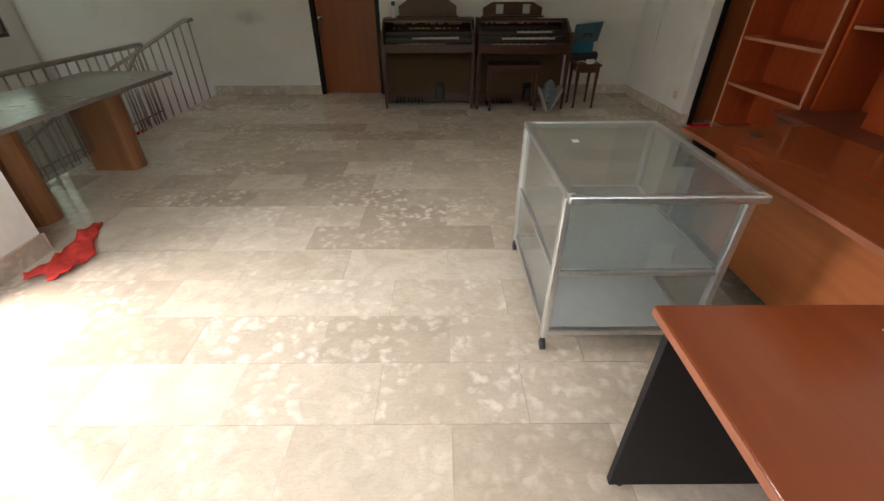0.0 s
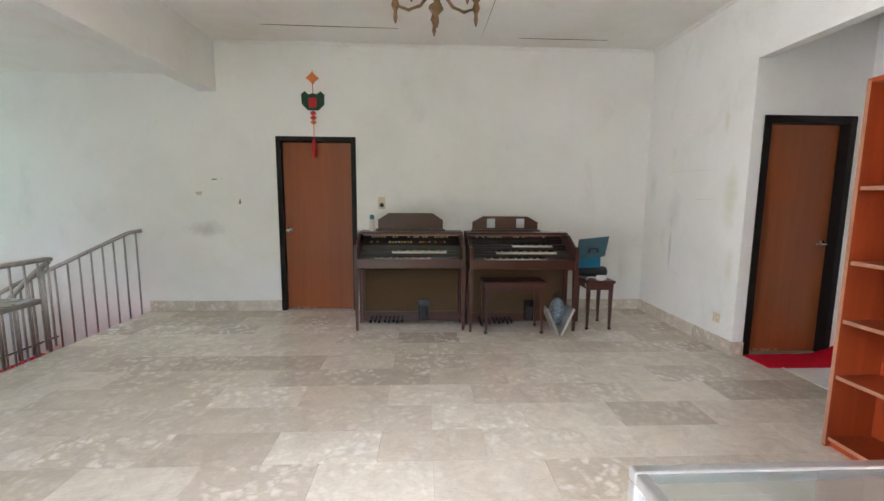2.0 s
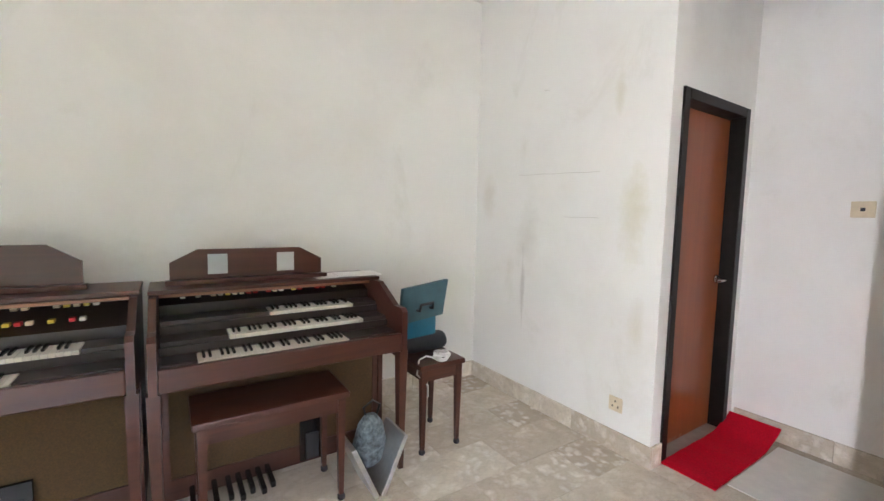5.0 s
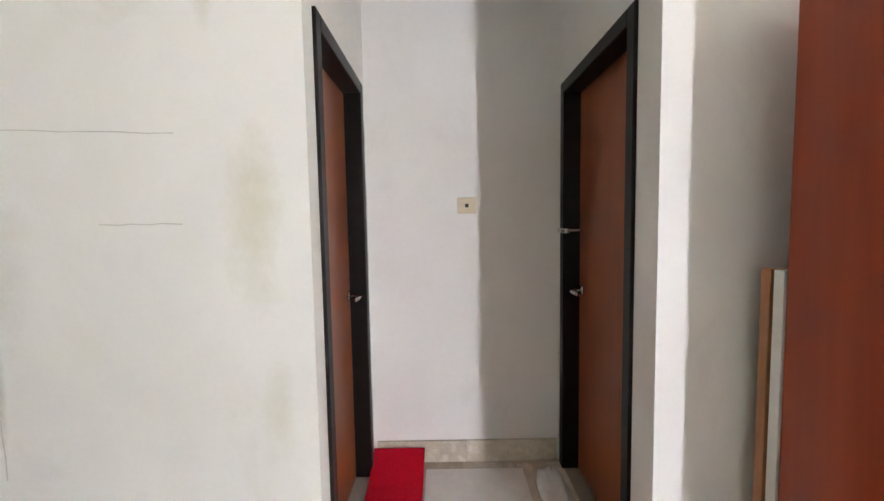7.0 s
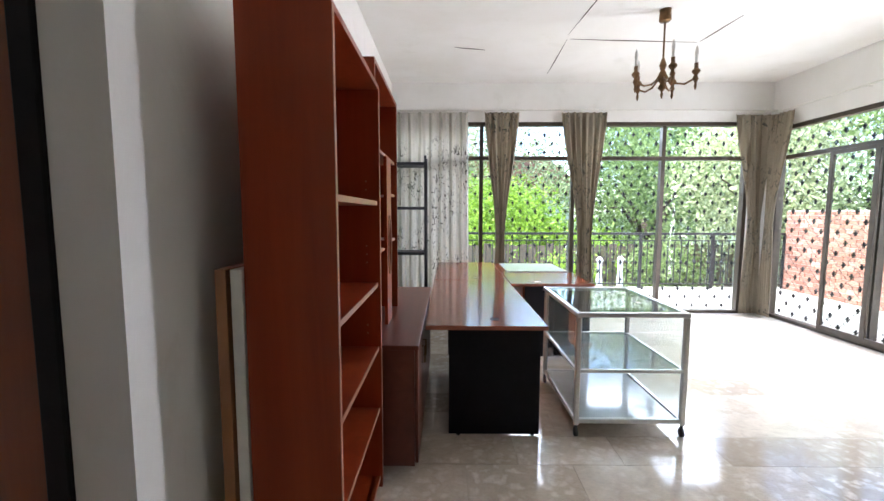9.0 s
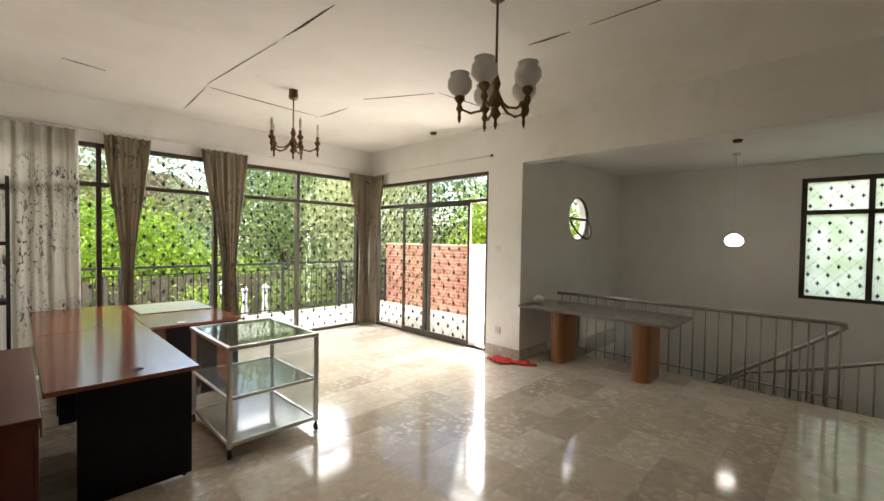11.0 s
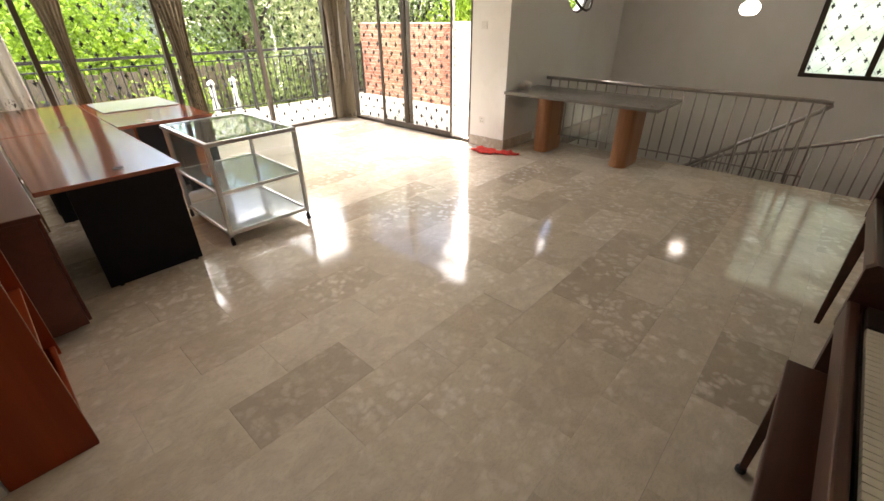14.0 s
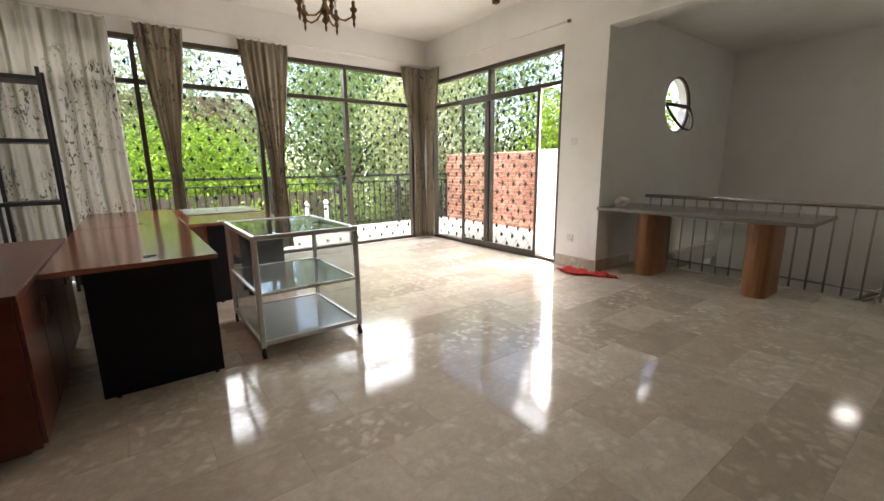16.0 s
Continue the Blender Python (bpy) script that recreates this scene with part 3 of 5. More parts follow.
door("door_1", 0.925, 2.08, "brown veneered flush door, closed, in black frame").matrix_basis = pose(0.142, YN, 0)
door("door_2", 0.80, 2.08, "brown door in black frame above a red mat", 0.22, handle="lever", second=False, flip=True, rec=0.03).matrix_basis = pose(4.702, YA1, 0)
door("door_3", 0.85, 2.08, "reddish brown door with steel bolt and lever", 0.22, handle="lever", second=True, rec=0.03).matrix_basis = M_LS @ pose(0.952, 0, 0, 0, 0, 180)

# ---- windows ----


def grille(bm, y, x0, x1, z0, z1, dx=0.21, dz=0.24):
    """Diamond wire grille with small cross ornaments at the crossings; local x, z plane."""
    r = 0.0013

    def clip(xa, za, xb, zb):
        t0, t1 = 0.0, 1.0
        for p, d, lo, hi in ((xa, xb - xa, x0, x1), (za, zb - za, z0, z1)):
            u, v = (lo - p) / d, (hi - p) / d
            t0, t1 = max(t0, min(u, v)), min(t1, max(u, v))
        return (xa + (xb - xa) * t0, za + (zb - za) * t0, xa + (xb - xa) * t1, za + (zb - za) * t1) if t1 > t0 else None

    h = z1 - z0
    run = h * dx / dz
    for sgn in (1, -1):
        s = x0 - run - dx
        while s < x1 + run + dx:
            off = (s // dx) * dx
            c = clip(off, z0, off + sgn * run, z1)
            if c:
                xa, za, xb, zb = c
                vs = [bm.verts.new(q) for q in ((xa - r, y, za), (xa + r, y, za), (xb + r, y, zb), (xb - r, y, zb))]
                ws = [bm.verts.new((q.co.x, y + 0.004, q.co.z)) for q in vs]
                bm.faces.new(vs)
                bm.faces.new(ws[::-1])
                for i in range(4):
                    bm.faces.new((vs[i], ws[i], ws[(i + 1) % 4], vs[(i + 1) % 4]))
            s += dx
    k = 0
    z = z0 + dz * 0.25
    while z < z1 - 0.03:
        x = x0 + (dx * 0.25 if k % 2 else dx * 0.75)
        while x < x1 - 0.01:
            box(bm, x - 0.007, x + 0.007, y - 0.006, y + 0.009, z - 0.032, z + 0.032)
            box(bm, x - 0.020, x + 0.020, y - 0.006, y + 0.009, z - 0.010, z + 0.010)
            x += dx
        z += dz / 2
        k += 1


def window(name, label, w, z0, z1, ztr, posts, m, grilled=True, opened=None, thick=0.05, glass_mat=M_GLASS):
    """Bronze frame window in a local x, z plane; posts are x of uprights; opened leaves that bay clear below the transom."""
    ob = thing(name, label, "window", kind="structure")
    ob.matrix_basis = m
    t = thick
    rows = [(0, w, -0.05, 0.05, z1 - t, z1), (0, w, -0.05, 0.05, z0, z0 + t * 0.8), (0, t, -0.048, 0.048, z0 + t * 0.8, z1 - t), (w - t, w, -0.048, 0.048, z0 + t * 0.8, z1 - t), (t, w - t, -0.044, 0.044, ztr - t / 2, ztr + t / 2)]
    part("window_frame", boxes(*rows, bev=0.003), M_BRONZE, ob, "dark bronze window frame")
    xs = [t] + list(posts) + [w - t]
    for p in posts:
        part("mullion", boxes((p - t / 2, p + t / 2, -0.040, 0.040, z0 + t * 0.8, ztr - t / 2), (p - t / 2, p + t / 2, -0.040, 0.040, ztr + t / 2, z1 - t)), M_BRONZE, ob)
    for i, (a, b) in enumerate(zip(xs, xs[1:])):
        a2, b2 = a + (t / 2 if i else 0), b - (t / 2 if i < len(xs) - 2 else 0)
        for lo, hi in ((z0 + t * 0.8, ztr - t / 2), (ztr + t / 2, z1 - t)):
            clear = opened is not None and i == opened and hi < ztr
            if not clear:
                g = part("pane", boxes((a2, b2, -0.004, 0.0, lo, hi)), glass_mat, ob)
                g.visible_shadow = False
            if grilled:
                bm = bmesh.new()
                grille(bm, 0.026 if glass_mat == M_FROSTW else -0.028, (a2 if not clear else a2 + 0.30), b2, lo, hi)
                part("grille", bm, M_IRON, ob, "thin dark iron grille with cross ornaments")
    return ob


def slider_leaf(parent, x0, x1, z0, z1, y):
    t = 0.045
    fr = part("sliding_leaf", boxes((x0, x0 + t, y, y + 0.03, z0, z1), (x1 - t, x1, y, y + 0.03, z0, z1), (x0 + t, x1 - t, y, y + 0.03, z0, z0 + 0.06), (x0 + t, x1 - t, y, y + 0.03, z1 - t, z1), bev=0.002), M_BRONZE, parent, "dark bronze sliding door leaf")
    g = part("pane", boxes((x0 + t, x1 - t, y + 0.012, y + 0.017, z0 + 0.06, z1 - t)), M_GLASS, fr)
    g.visible_shadow = False


window("window_1", "wide bronze-framed window front with diamond grilles", 4.80, 0.0, 2.62, 2.14, (1.155, 2.37, 3.63), pose(-0.30, -0.07, 0))
west = window("window_2", "bronze-framed sliding glass door, partly open", 2.62, 0.0, 2.52, 2.12, (1.25,), pose(XW - 0.07, 2.70, 0, 0, 0, -90), opened=0)
slider_leaf(west, 0.31, 1.28, 0.04, 2.10, 0.055)
slider_leaf(west, 1.25, 1.80, 0.04, 2.10, 0.052)
window("window_3", "grilled stairwell window in dark bronze frame", 1.42, 0.80, 2.50, 2.02, (0.72,), pose(XST - 0.07, 7.22, 0, 0, 0, -90), thick=0.06, glass_mat=M_FROSTW)

# round window with its lower half tilted open
rw = thing("window_4", "round window with the lower pane tilted open", "window", (-2.18, YR - 0.03, 1.915), kind="structure")
ring = [(0.34 * math.cos(2 * math.pi * k / 48), 0, 0.34 * math.sin(2 * math.pi * k / 48)) for k in range(49)]
part("window_frame", sweep(bmesh.new(), ring, 0.025, 8), M_BRONZE, rw, "round dark frame", True)
part("glazing_bar", boxes((-0.33, 0.33, -0.015, 0.015, -0.02, 0.02)), M_BRONZE, rw)
half = [(0.31 * math.cos(math.pi + math.pi * k / 24), 0.10 - 0.10 * (1 + math.sin(math.pi + math.pi * k / 24)), 0.31 * math.sin(math.pi + math.pi * k / 24)) for k in range(25)]
sash = part("open_sash", sweep(bmesh.new(), [(x, max(0.0, -z) * 0.45 + 0.02, z) for x, y, z in half] + [(-0.31, 0.02, 0.0)], 0.016, 8), M_BRONZE, rw, "tilted half-round sash", True)
bm = bmesh.new()
bm.faces.new([bm.verts.new((0.32 * math.cos(math.pi * k / 20), 0, 0.02 + 0.32 * math.sin(math.pi * k / 20))) for k in range(21)])
part("pane", bm, M_GLASS, rw).visible_shadow = False
bm = bmesh.new()
bm.faces.new([bm.verts.new((x, max(0.0, -z) * 0.45 + 0.02, z)) for x, y, z in half])
part("pane", bm, M_GLASS, sash).visible_shadow = False

# ---- curtains ----


def curtain(name, label, top, bottom, z1, z0, axis="x", at=0.09, pinch=None, folds=7, pz=1.05, seed=0.0, mat=M_CURT):
    """Hanging folded cloth from edge pair top to bottom, gathered to pinch at height pz."""
    bm = bmesh.new()
    nu, nv = folds * 8, 26
    rows = []
    for j in range(nv + 1):
        z = z1 + (z0 - z1) * j / nv
        if pinch and z > pz:
            f = (z1 - z) / (z1 - pz)
            f = f * f * (3 - 2 * f) * 0.6 + f * 0.4
            a, b = top[0] + (pinch[0] - top[0]) * f, top[1] + (pinch[1] - top[1]) * f
        elif pinch:
            f = (pz - z) / (pz - z0)
            a, b = pinch[0] + (bottom[0] - pinch[0]) * f, pinch[1] + (bottom[1] - pinch[1]) * f
        else:
            f = (z1 - z) / (z1 - z0)
            a, b = top[0] + (bottom[0] - top[0]) * f, top[1] + (bottom[1] - top[1]) * f
        row = []
        for i in range(nu + 1):
            u = i / nu
            amp = 0.036 * (0.8 + 0.3 * math.sin(7 * u + seed)) * min(1.0, 0.55 + j / 6)
            d = at + amp * math.sin(2 * math.pi * folds * u + 0.5 * math.sin(3 * u * math.pi + seed + z)) + 0.008 * math.sin(z * 3 + u * 9)
            s = a + (b - a) * u
            zz = z - (0.015 * abs(math.sin(folds * math.pi * u)) if j == 0 else 0)
            row.append(bm.verts.new((s, d, zz) if axis == "x" else (d, s, zz)))
        rows.append(row)
    for r, s in zip(rows, rows[1:]):
        for i in range(nu):
            bm.faces.new((r[i], r[i + 1], s[i + 1], s[i]))
    ob = thing(name, label, "curtain", group="curtains of the living room")
    c = part("cloth", bm, mat, ob, "", True)
    md = c.modifiers.new("thickness", "SOLIDIFY")
    md.thickness = 0.003
    return ob


curtain("curtain", "pale curtain with grey-green bamboo print, whitened as if backlit, drawn out", (3.52, 4.52), (3.50, 4.52), 2.73, 0.03, folds=11, seed=1, mat=M_CURTLIT)
curtain("curtain", "grey-beige bamboo-print curtain gathered at its middle", (2.84, 3.30), (3.00, 3.16), 2.73, 0.25, pinch=(3.02, 3.13), folds=6, seed=2)
curtain("curtain", "grey-beige bamboo-print curtain gathered at its middle", (1.68, 2.28), (1.80, 2.04), 2.73, 0.12, pinch=(1.84, 2.02), folds=7, seed=3)
curtain("curtain", "grey curtain gathered in the window corner", (-0.53, -0.02), (-0.46, -0.20), 2.70, 0.03, pinch=(-0.42, -0.25), folds=6, seed=4, pz=1.25)
curtain("curtain", "grey curtain gathered beside the sliding door", (0.10, 0.46), (0.10, 0.30), 2.68, 0.03, axis="y", at=XW + 0.10, pinch=(0.12, 0.24), folds=5, seed=5, pz=1.25)
for nm, pts in (("curtain_rail", [(-0.54, 0.09, 2.74), (2, 0.09, 2.755), (4.545, 0.09, 2.74)]), ("curtain_rail", [(XW + 0.09, 0.05, 2.70), (XW + 0.09, 1.3, 2.70), (XW + 0.09, 2.80, 2.70)])):
    ob = thing(nm, "thin white curtain rail on the wall", "curtain rail")
    part("rail", sweep(bmesh.new(), pts, 0.011, 8), M_WHITE, ob, "", True)
    part("bracket", sweep(bmesh.new(), [pts[1], (pts[1][0], pts[1][1] - 0.09, pts[1][2]) if nm and pts[0][1] == pts[2][1] else (XW, pts[1][1], pts[1][2])], 0.007, 6), M_WHITE, ob)
    part("end_cap", sweep(bmesh.new(), [pts[2], (pts[2][0], pts[2][1] + 0.03, pts[2][2]) if pts[0][1] != pts[2][1] else (pts[2][0] - 0.03, pts[2][1], pts[2][2])], 0.018, 10), M_BRASS, ob)

# ---- display trolley ----


def glass_trolley():
    ob = thing("display_trolley", "aluminium and glass display trolley on castors", "display case", (2.66, 2.80, 0), 0)
    W, L, H = 0.345, 0.455, 0.79
    for sx in (-1, 1):
        for sy in (-1, 1):
            x, y = sx * (W - 0.016), (L - 0.016 if sy > 0 else -L + 0.07)
            part("post", boxes((x - 0.016, x + 0.016, y - 0.016, y + 0.016, 0.075, H - 0.03), bev=0.007), M_ALU, ob)
            bm = bmesh.new()
            sweep(bm, [(x, y, 0.076), (x, y, 0.05)], 0.010, 8)
            box(bm, x - 0.011, x + 0.011, y - 0.016, y + 0.012, 0.03, 0.055, 0.003)
            sweep(bm, [(x - 0.010, y, 0.0255), (x + 0.010, y, 0.0255)], 0.025, 14)
            part("castor", bm, M_DARK, ob, "black rubber castor", True)
    for z, nm in ((H - 0.03, "top_frame"), (0.41, "middle_frame"), (0.085, "bottom_frame")):
        q = 0.03 if nm != "middle_frame" else 0.022
        c = 0.0 if nm == "top_frame" else 0.006
        n = 0.0 if nm == "top_frame" else 0.054
        part(nm, boxes((-W + c, W - c, -L + c + n, -L + c + n + q, z, z + q), (-W + c, W - c, L - c - q, L - c, z, z + q), (-W + c, -W + c + q, -L + c + n + q, L - c - q, z, z + q), (W - c - q, W - c, -L + c + n + q, L - c - q, z, z + q), bev=0.006), M_ALU, ob, "brushed aluminium frame")
    for z, nm, mt in ((H - 0.010, "top_glass", M_CASE), (0.424, "shelf_glass", M_SHELFG), (0.10, "bottom_panel", M_FROST)):
        part(nm, boxes((-W + 0.03, W - 0.03, -L + (0.03 if z > 0.5 else 0.088), L - 0.03, z, z + 0.006)), mt, ob)
    for sx in (-1, 1):
        part("side_glass", boxes((sx * (W - 0.018) - 0.002, sx * (W - 0.018) + 0.002, -L + 0.09, L - 0.034, 0.115, 0.41), (sx * (W - 0.018) - 0.002, sx * (W - 0.018) + 0.002, -L + 0.09, L - 0.034, 0.434, H - 0.03)), M_CASE, ob)
    part("front_glass", boxes((-W + 0.034, W - 0.034, -L + 0.068, -L + 0.072, 0.434, H - 0.03)), M_CASE, ob)
    part("price_sticker", boxes((-0.18, -0.15, 0.12, 0.16, H - 0.0035, H - 0.0025)), M_PAPER, ob, "small white paper sticker")
    return ob


glass_trolley()

# ---- desks ----


def desk(label, x0, x1, y0, y1, modesty, foot=0.10, z=0.73, grommet=True):
    """Office desk; black end panels across y, an orange panel along the x given by modesty."""
    ob = thing("office_desk", label, "desk", group="office desks")
    part("desktop", boxes((x0, x1, y0, y1, z - 0.026, z), bev=0.004), M_DESK, ob, "orange-brown wood laminate top")
    part("edge_band", boxes((x0 - 0.002, x0, y0 + 0.004, y1 - 0.004, z - 0.024, z - 0.003), (x0 + 0.004, x1 - 0.004, y1, y1 + 0.002, z - 0.024, z - 0.003)), M_EDGE, ob)
    for yy in (y0 + foot, y1 - foot - 0.025):
        part("end_panel", boxes((x0 + 0.02, x1 - 0.14, yy, yy + 0.025, 0.012, z - 0.027), bev=0.002), M_BLACK, ob, "black laminate end panel")
    part("modesty_panel", boxes((modesty, modesty + 0.018, y0 + foot + 0.026, y1 - foot - 0.026, 0.16, z - 0.027)), M_DESKB, ob, "orange laminate front panel")
    bm = bmesh.new()
    if not grommet:
        box(bm, x1 - 0.30, x1 - 0.24, y1 - 0.12, y1 - 0.09, z, z + 0.002)
        part("sticker", bm, M_CREAM, ob, "torn pale sticker")
        bm = bmesh.new()
    lathe(bm, [(0.031, 0), (0.031, 0.003), (0.022, 0.004), (0.020, 0.001)], (x0 + 0.30, (y1 if grommet else y0 + 0.3) - 0.16, z), 20)
    part("cable_grommet", bm, M_DARK, ob, "black plastic cable grommet", True)
    for yy in (y0 + foot + 0.06, y1 - foot - 0.06):
        for xx in (x0 + 0.06, x1 - 0.20):
            part("glide", sweep(bmesh.new(), [(xx, yy + (0.0725 if yy > (y0 + y1) / 2 else -0.0475) - 0.025, 0), (xx, yy + (0.0725 if yy > (y0 + y1) / 2 else -0.0475) - 0.025, 0.013)], 0.012, 8), M_DARK, ob)
    return ob


desk("orange-brown office desk with black end panels beside the trolley", 3.20, 3.925, 1.655, 3.345, 3.36)
desk("orange-brown office desk pushed against another by the window", 3.20, 3.925, 0.16, 1.645, 3.36)
desk("orange-brown office desk carrying a loose glass sheet", 2.405, 3.19, 0.22, 1.86, 3.05, foot=0.04, grommet=False)
gs = thing("glass_sheet", "loose greenish glass sheet lying on the desk", "glass sheet")
part("sheet", boxes((2.44, 3.12, 0.36, 1.08, 0.732, 0.740), bev=0.001), M_FROST, gs)

# ---- bookcase, wall unit, low cabinet ----
bc = thing("bookcase", "tall reddish cherry bookcase with empty shelves", "bookcase")
X0, X1, Y0, Y1 = 4.124, 4.40, 3.72, 4.53
for yy in (Y0, Y1 - 0.022):
    part("side_panel", boxes((X0, X1, yy, yy + 0.022, 0, 1.99)), M_SHELF, bc)
part("back_panel", boxes((X1 - 0.010, X1, Y0 + 0.022, Y1 - 0.022, 0.06, 1.97)), M_SHELF, bc)
part("top_board", boxes((X0, X1 - 0.011, Y0 + 0.0225, Y1 - 0.0225, 1.968, 1.99)), M_SHELF, bc)
part("plinth", boxes((X0 + 0.03, X0 + 0.048, Y0 + 0.0225, Y1 - 0.0225, 0.0, 0.06)), M_SHELF, bc)
for z in (0.06, 0.42, 0.735, 1.055, 1.45):
    sh = part("shelf", boxes((X0 + 0.012, X1 - 0.011, Y0 + 0.0225, Y1 - 0.0225, z - 0.022, z)), M_SHELF, bc)
    part("edging", boxes((X0 + 0.010, X0 + 0.012, Y0 + 0.0225, Y1 - 0.0225, z - 0.021, z - 0.001)), M_LIP, sh, "pale front edging")
part("edging", boxes((X0 - 0.002, X0, Y1 - 0.021, Y1 - 0.001, 0.01, 1.98)), M_LIP, bc, "pale front edging")
part("edging", boxes((X0 - 0.002, X0, Y0 + 0.001, Y0 + 0.021, 0.01, 1.98)), M_LIP, bc, "pale front edging")
for z in (0.8, 0.84, 1.15, 1.19, 1.23, 1.5, 1.54):
    part("pin_hole", boxes((X0 + 0.06, X0 + 0.067, Y0 + 0.0225, Y0 + 0.0238, z, z + 0.007)), M_LIP, bc)

low = thing("low_cabinet", "dark cherry low cabinet with a glossy top", "cabinet")
part("body", boxes((3.965, 4.50, 2.06, 3.66, 0.06, 0.70)), M_LOW, low)
part("top", boxes((3.94, 4.51, 2.02, 3.70, 0.70, 0.725), bev=0.004), M_LOW, low, "glossy dark cherry top")
part("plinth", boxes((4.02, 4.48, 2.12, 3.56, 0.0, 0.06)), M_LOW, low)
for i in range(4):
    d = part("door", boxes((3.947, 3.964, 2.065 + 0.4 * i, 2.455 + 0.4 * i, 0.075, 0.69), bev=0.003), M_LOW, low)
    part("handle", sweep(bmesh.new(), [(3.947, 2.12 + 0.4 * i + (0.27 if i % 2 == 0 else 0), 0.50), (3.930, 2.12 + 0.4 * i + (0.27 if i % 2 == 0 else 0), 0.50), (3.930, 2.12 + 0.4 * i + (0.27 if i % 2 == 0 else 0), 0.60), (3.947, 2.12 + 0.4 * i + (0.27 if i % 2 == 0 else 0), 0.60)], 0.005, 6), M_BRASS, d, "small brass handle")

hu = thing("wall_unit", "open cherry wall unit with an oval cut-out panel", "shelf unit")
HX0, HX1, HY0, HY1 = 4.15, 4.46, 2.80, 3.68
part("back_panel", boxes((HX1 - 0.01, HX1, HY0, HY1, 0.727, 2.14)), M_SHELF, hu)
for yy in (HY0, HY1 - 0.02):
    part("side_panel", boxes((HX0, HX1 - 0.011, yy, yy + 0.02, 0.727, 2.14)), M_SHELF, hu)
part("top_board", boxes((HX0, HX1 - 0.011, HY0 + 0.0205, HY1 - 0.0205, 2.118, 2.14)), M_SHELF, hu)
ydiv = 3.22
bm = bmesh.new()
n = 32
for x in (HX0 + 0.0, HX0 + 0.018):
    for k in range(n):
        a = 2 * math.pi * k / n
        c, d = math.cos(a), math.sin(a)
        q = 1 / max(abs(c), abs(d))
        bm.verts.new((x, ydiv + 0.055 * c, 1.20 + 0.17 * d))
        bm.verts.new((x, ydiv + 0.09 * c * q, 1.20 + 0.22 * d * q))
bm.verts.ensure_lookup_table()
V = lambda s, k, o: bm.verts[s * 2 * n + 2 * (k % n) + o]
for k in range(n):
    for s in (0, 1):
        bm.faces.new((V(s, k, 0), V(s, k, 1), V(s, k + 1, 1), V(s, k + 1, 0)))
    bm.faces.new((V(0, k, 0), V(1, k, 0), V(1, k + 1, 0), V(0, k + 1, 0)))
    bm.faces.new((V(0, k, 1), V(1, k, 1), V(1, k + 1, 1), V(0, k + 1, 1)))
bmesh.ops.recalc_face_normals(bm, faces=bm.faces)
part("oval_panel", bm, M_SHELF, hu, "upright board with an oval opening")
part("oval_rim", sweep(bmesh.new(), [(HX0 - 0.003, ydiv + 0.06 * math.cos(2 * math.pi * k / 32), 1.20 + 0.175 * math.sin(2 * math.pi * k / 32)) for k in range(33)], 0.006, 6), M_LIP, hu, "pale rim", True)
for a, b in ((0.727, 0.98), (1.42, 1.72)):
    part("divider", boxes((HX0, HX0 + 0.018, ydiv - 0.09, ydiv + 0.09, a, b)), M_SHELF, hu)
for a, b, z in ((HY0 + 0.0205, ydiv - 0.09, 1.22), (ydiv + 0.09, HY1 - 0.0205, 1.19), (HY0 + 0.0205, ydiv, 1.52), (HY0 + 0.0205, HY1 - 0.0205, 1.74)):
    s = part("shelf", boxes((HX0 + 0.019, HX1 - 0.011, a, b, z - 0.018, z)), M_SHELF, hu)
    part("edging", boxes((HX0 + 0.016, HX0 + 0.018, a, b, z - 0.017, z - 0.001)), M_LIP, s)

# metal rack in the corner
rk = thing("metal_rack", "black metal rack with shelves before the curtain", "rack")
for x in (4.07, 4.50):
    for y in (0.22, 0.52):
        part("post", boxes((x - 0.014, x + 0.014, y - 0.014, y + 0.014, 0, 2.10)), M_DARK, rk)
for z in (0.32, 0.90, 1.47, 2.02):
    part("shelf", boxes((4.085, 4.485, 0.205, 0.535, z - 0.035, z)), M_DARK, rk)

# boards that lean behind the bookcase
for i, (mt, lb, x) in enumerate(((M_TLEG, "narrow brown wooden board leaning on the wall", 4.475), (M_WHITE, "narrow pale board leaning on the wall", 4.428))):
    ob = thing("leaning_board", lb, "board", (x, 4.535, 0))
    part("board", boxes((-0.022, 0.012, -0.16, 0.0, 0.0, 1.225), bev=0.002), mt, ob)

# ---- organs ----
WHITE_KEY = mesh_of(boxes((0.0006, 0.0224, 0, 0.13, 0, 0.018), bev=0.0015), "white_key", M_IVORY)
BLACK_KEY = mesh_of(boxes((-0.0055, 0.0055, 0.045, 0.13, 0.017, 0.029), bev=0.0015), "black_key", M_KEYB)


def manual(parent, x, y, z, whites):
    """A row of piano keys on a manual."""
    for i in range(whites):
        k = new("white_key", WHITE_KEY)
        k.parent, k.location = parent, (x + 0.023 * i, y, z)
        if i and i % 7 not in (0, 3):
            k = new("black_key", BLACK_KEY)
            k.parent, k.location = parent, (x + 0.023 * i, y, z)


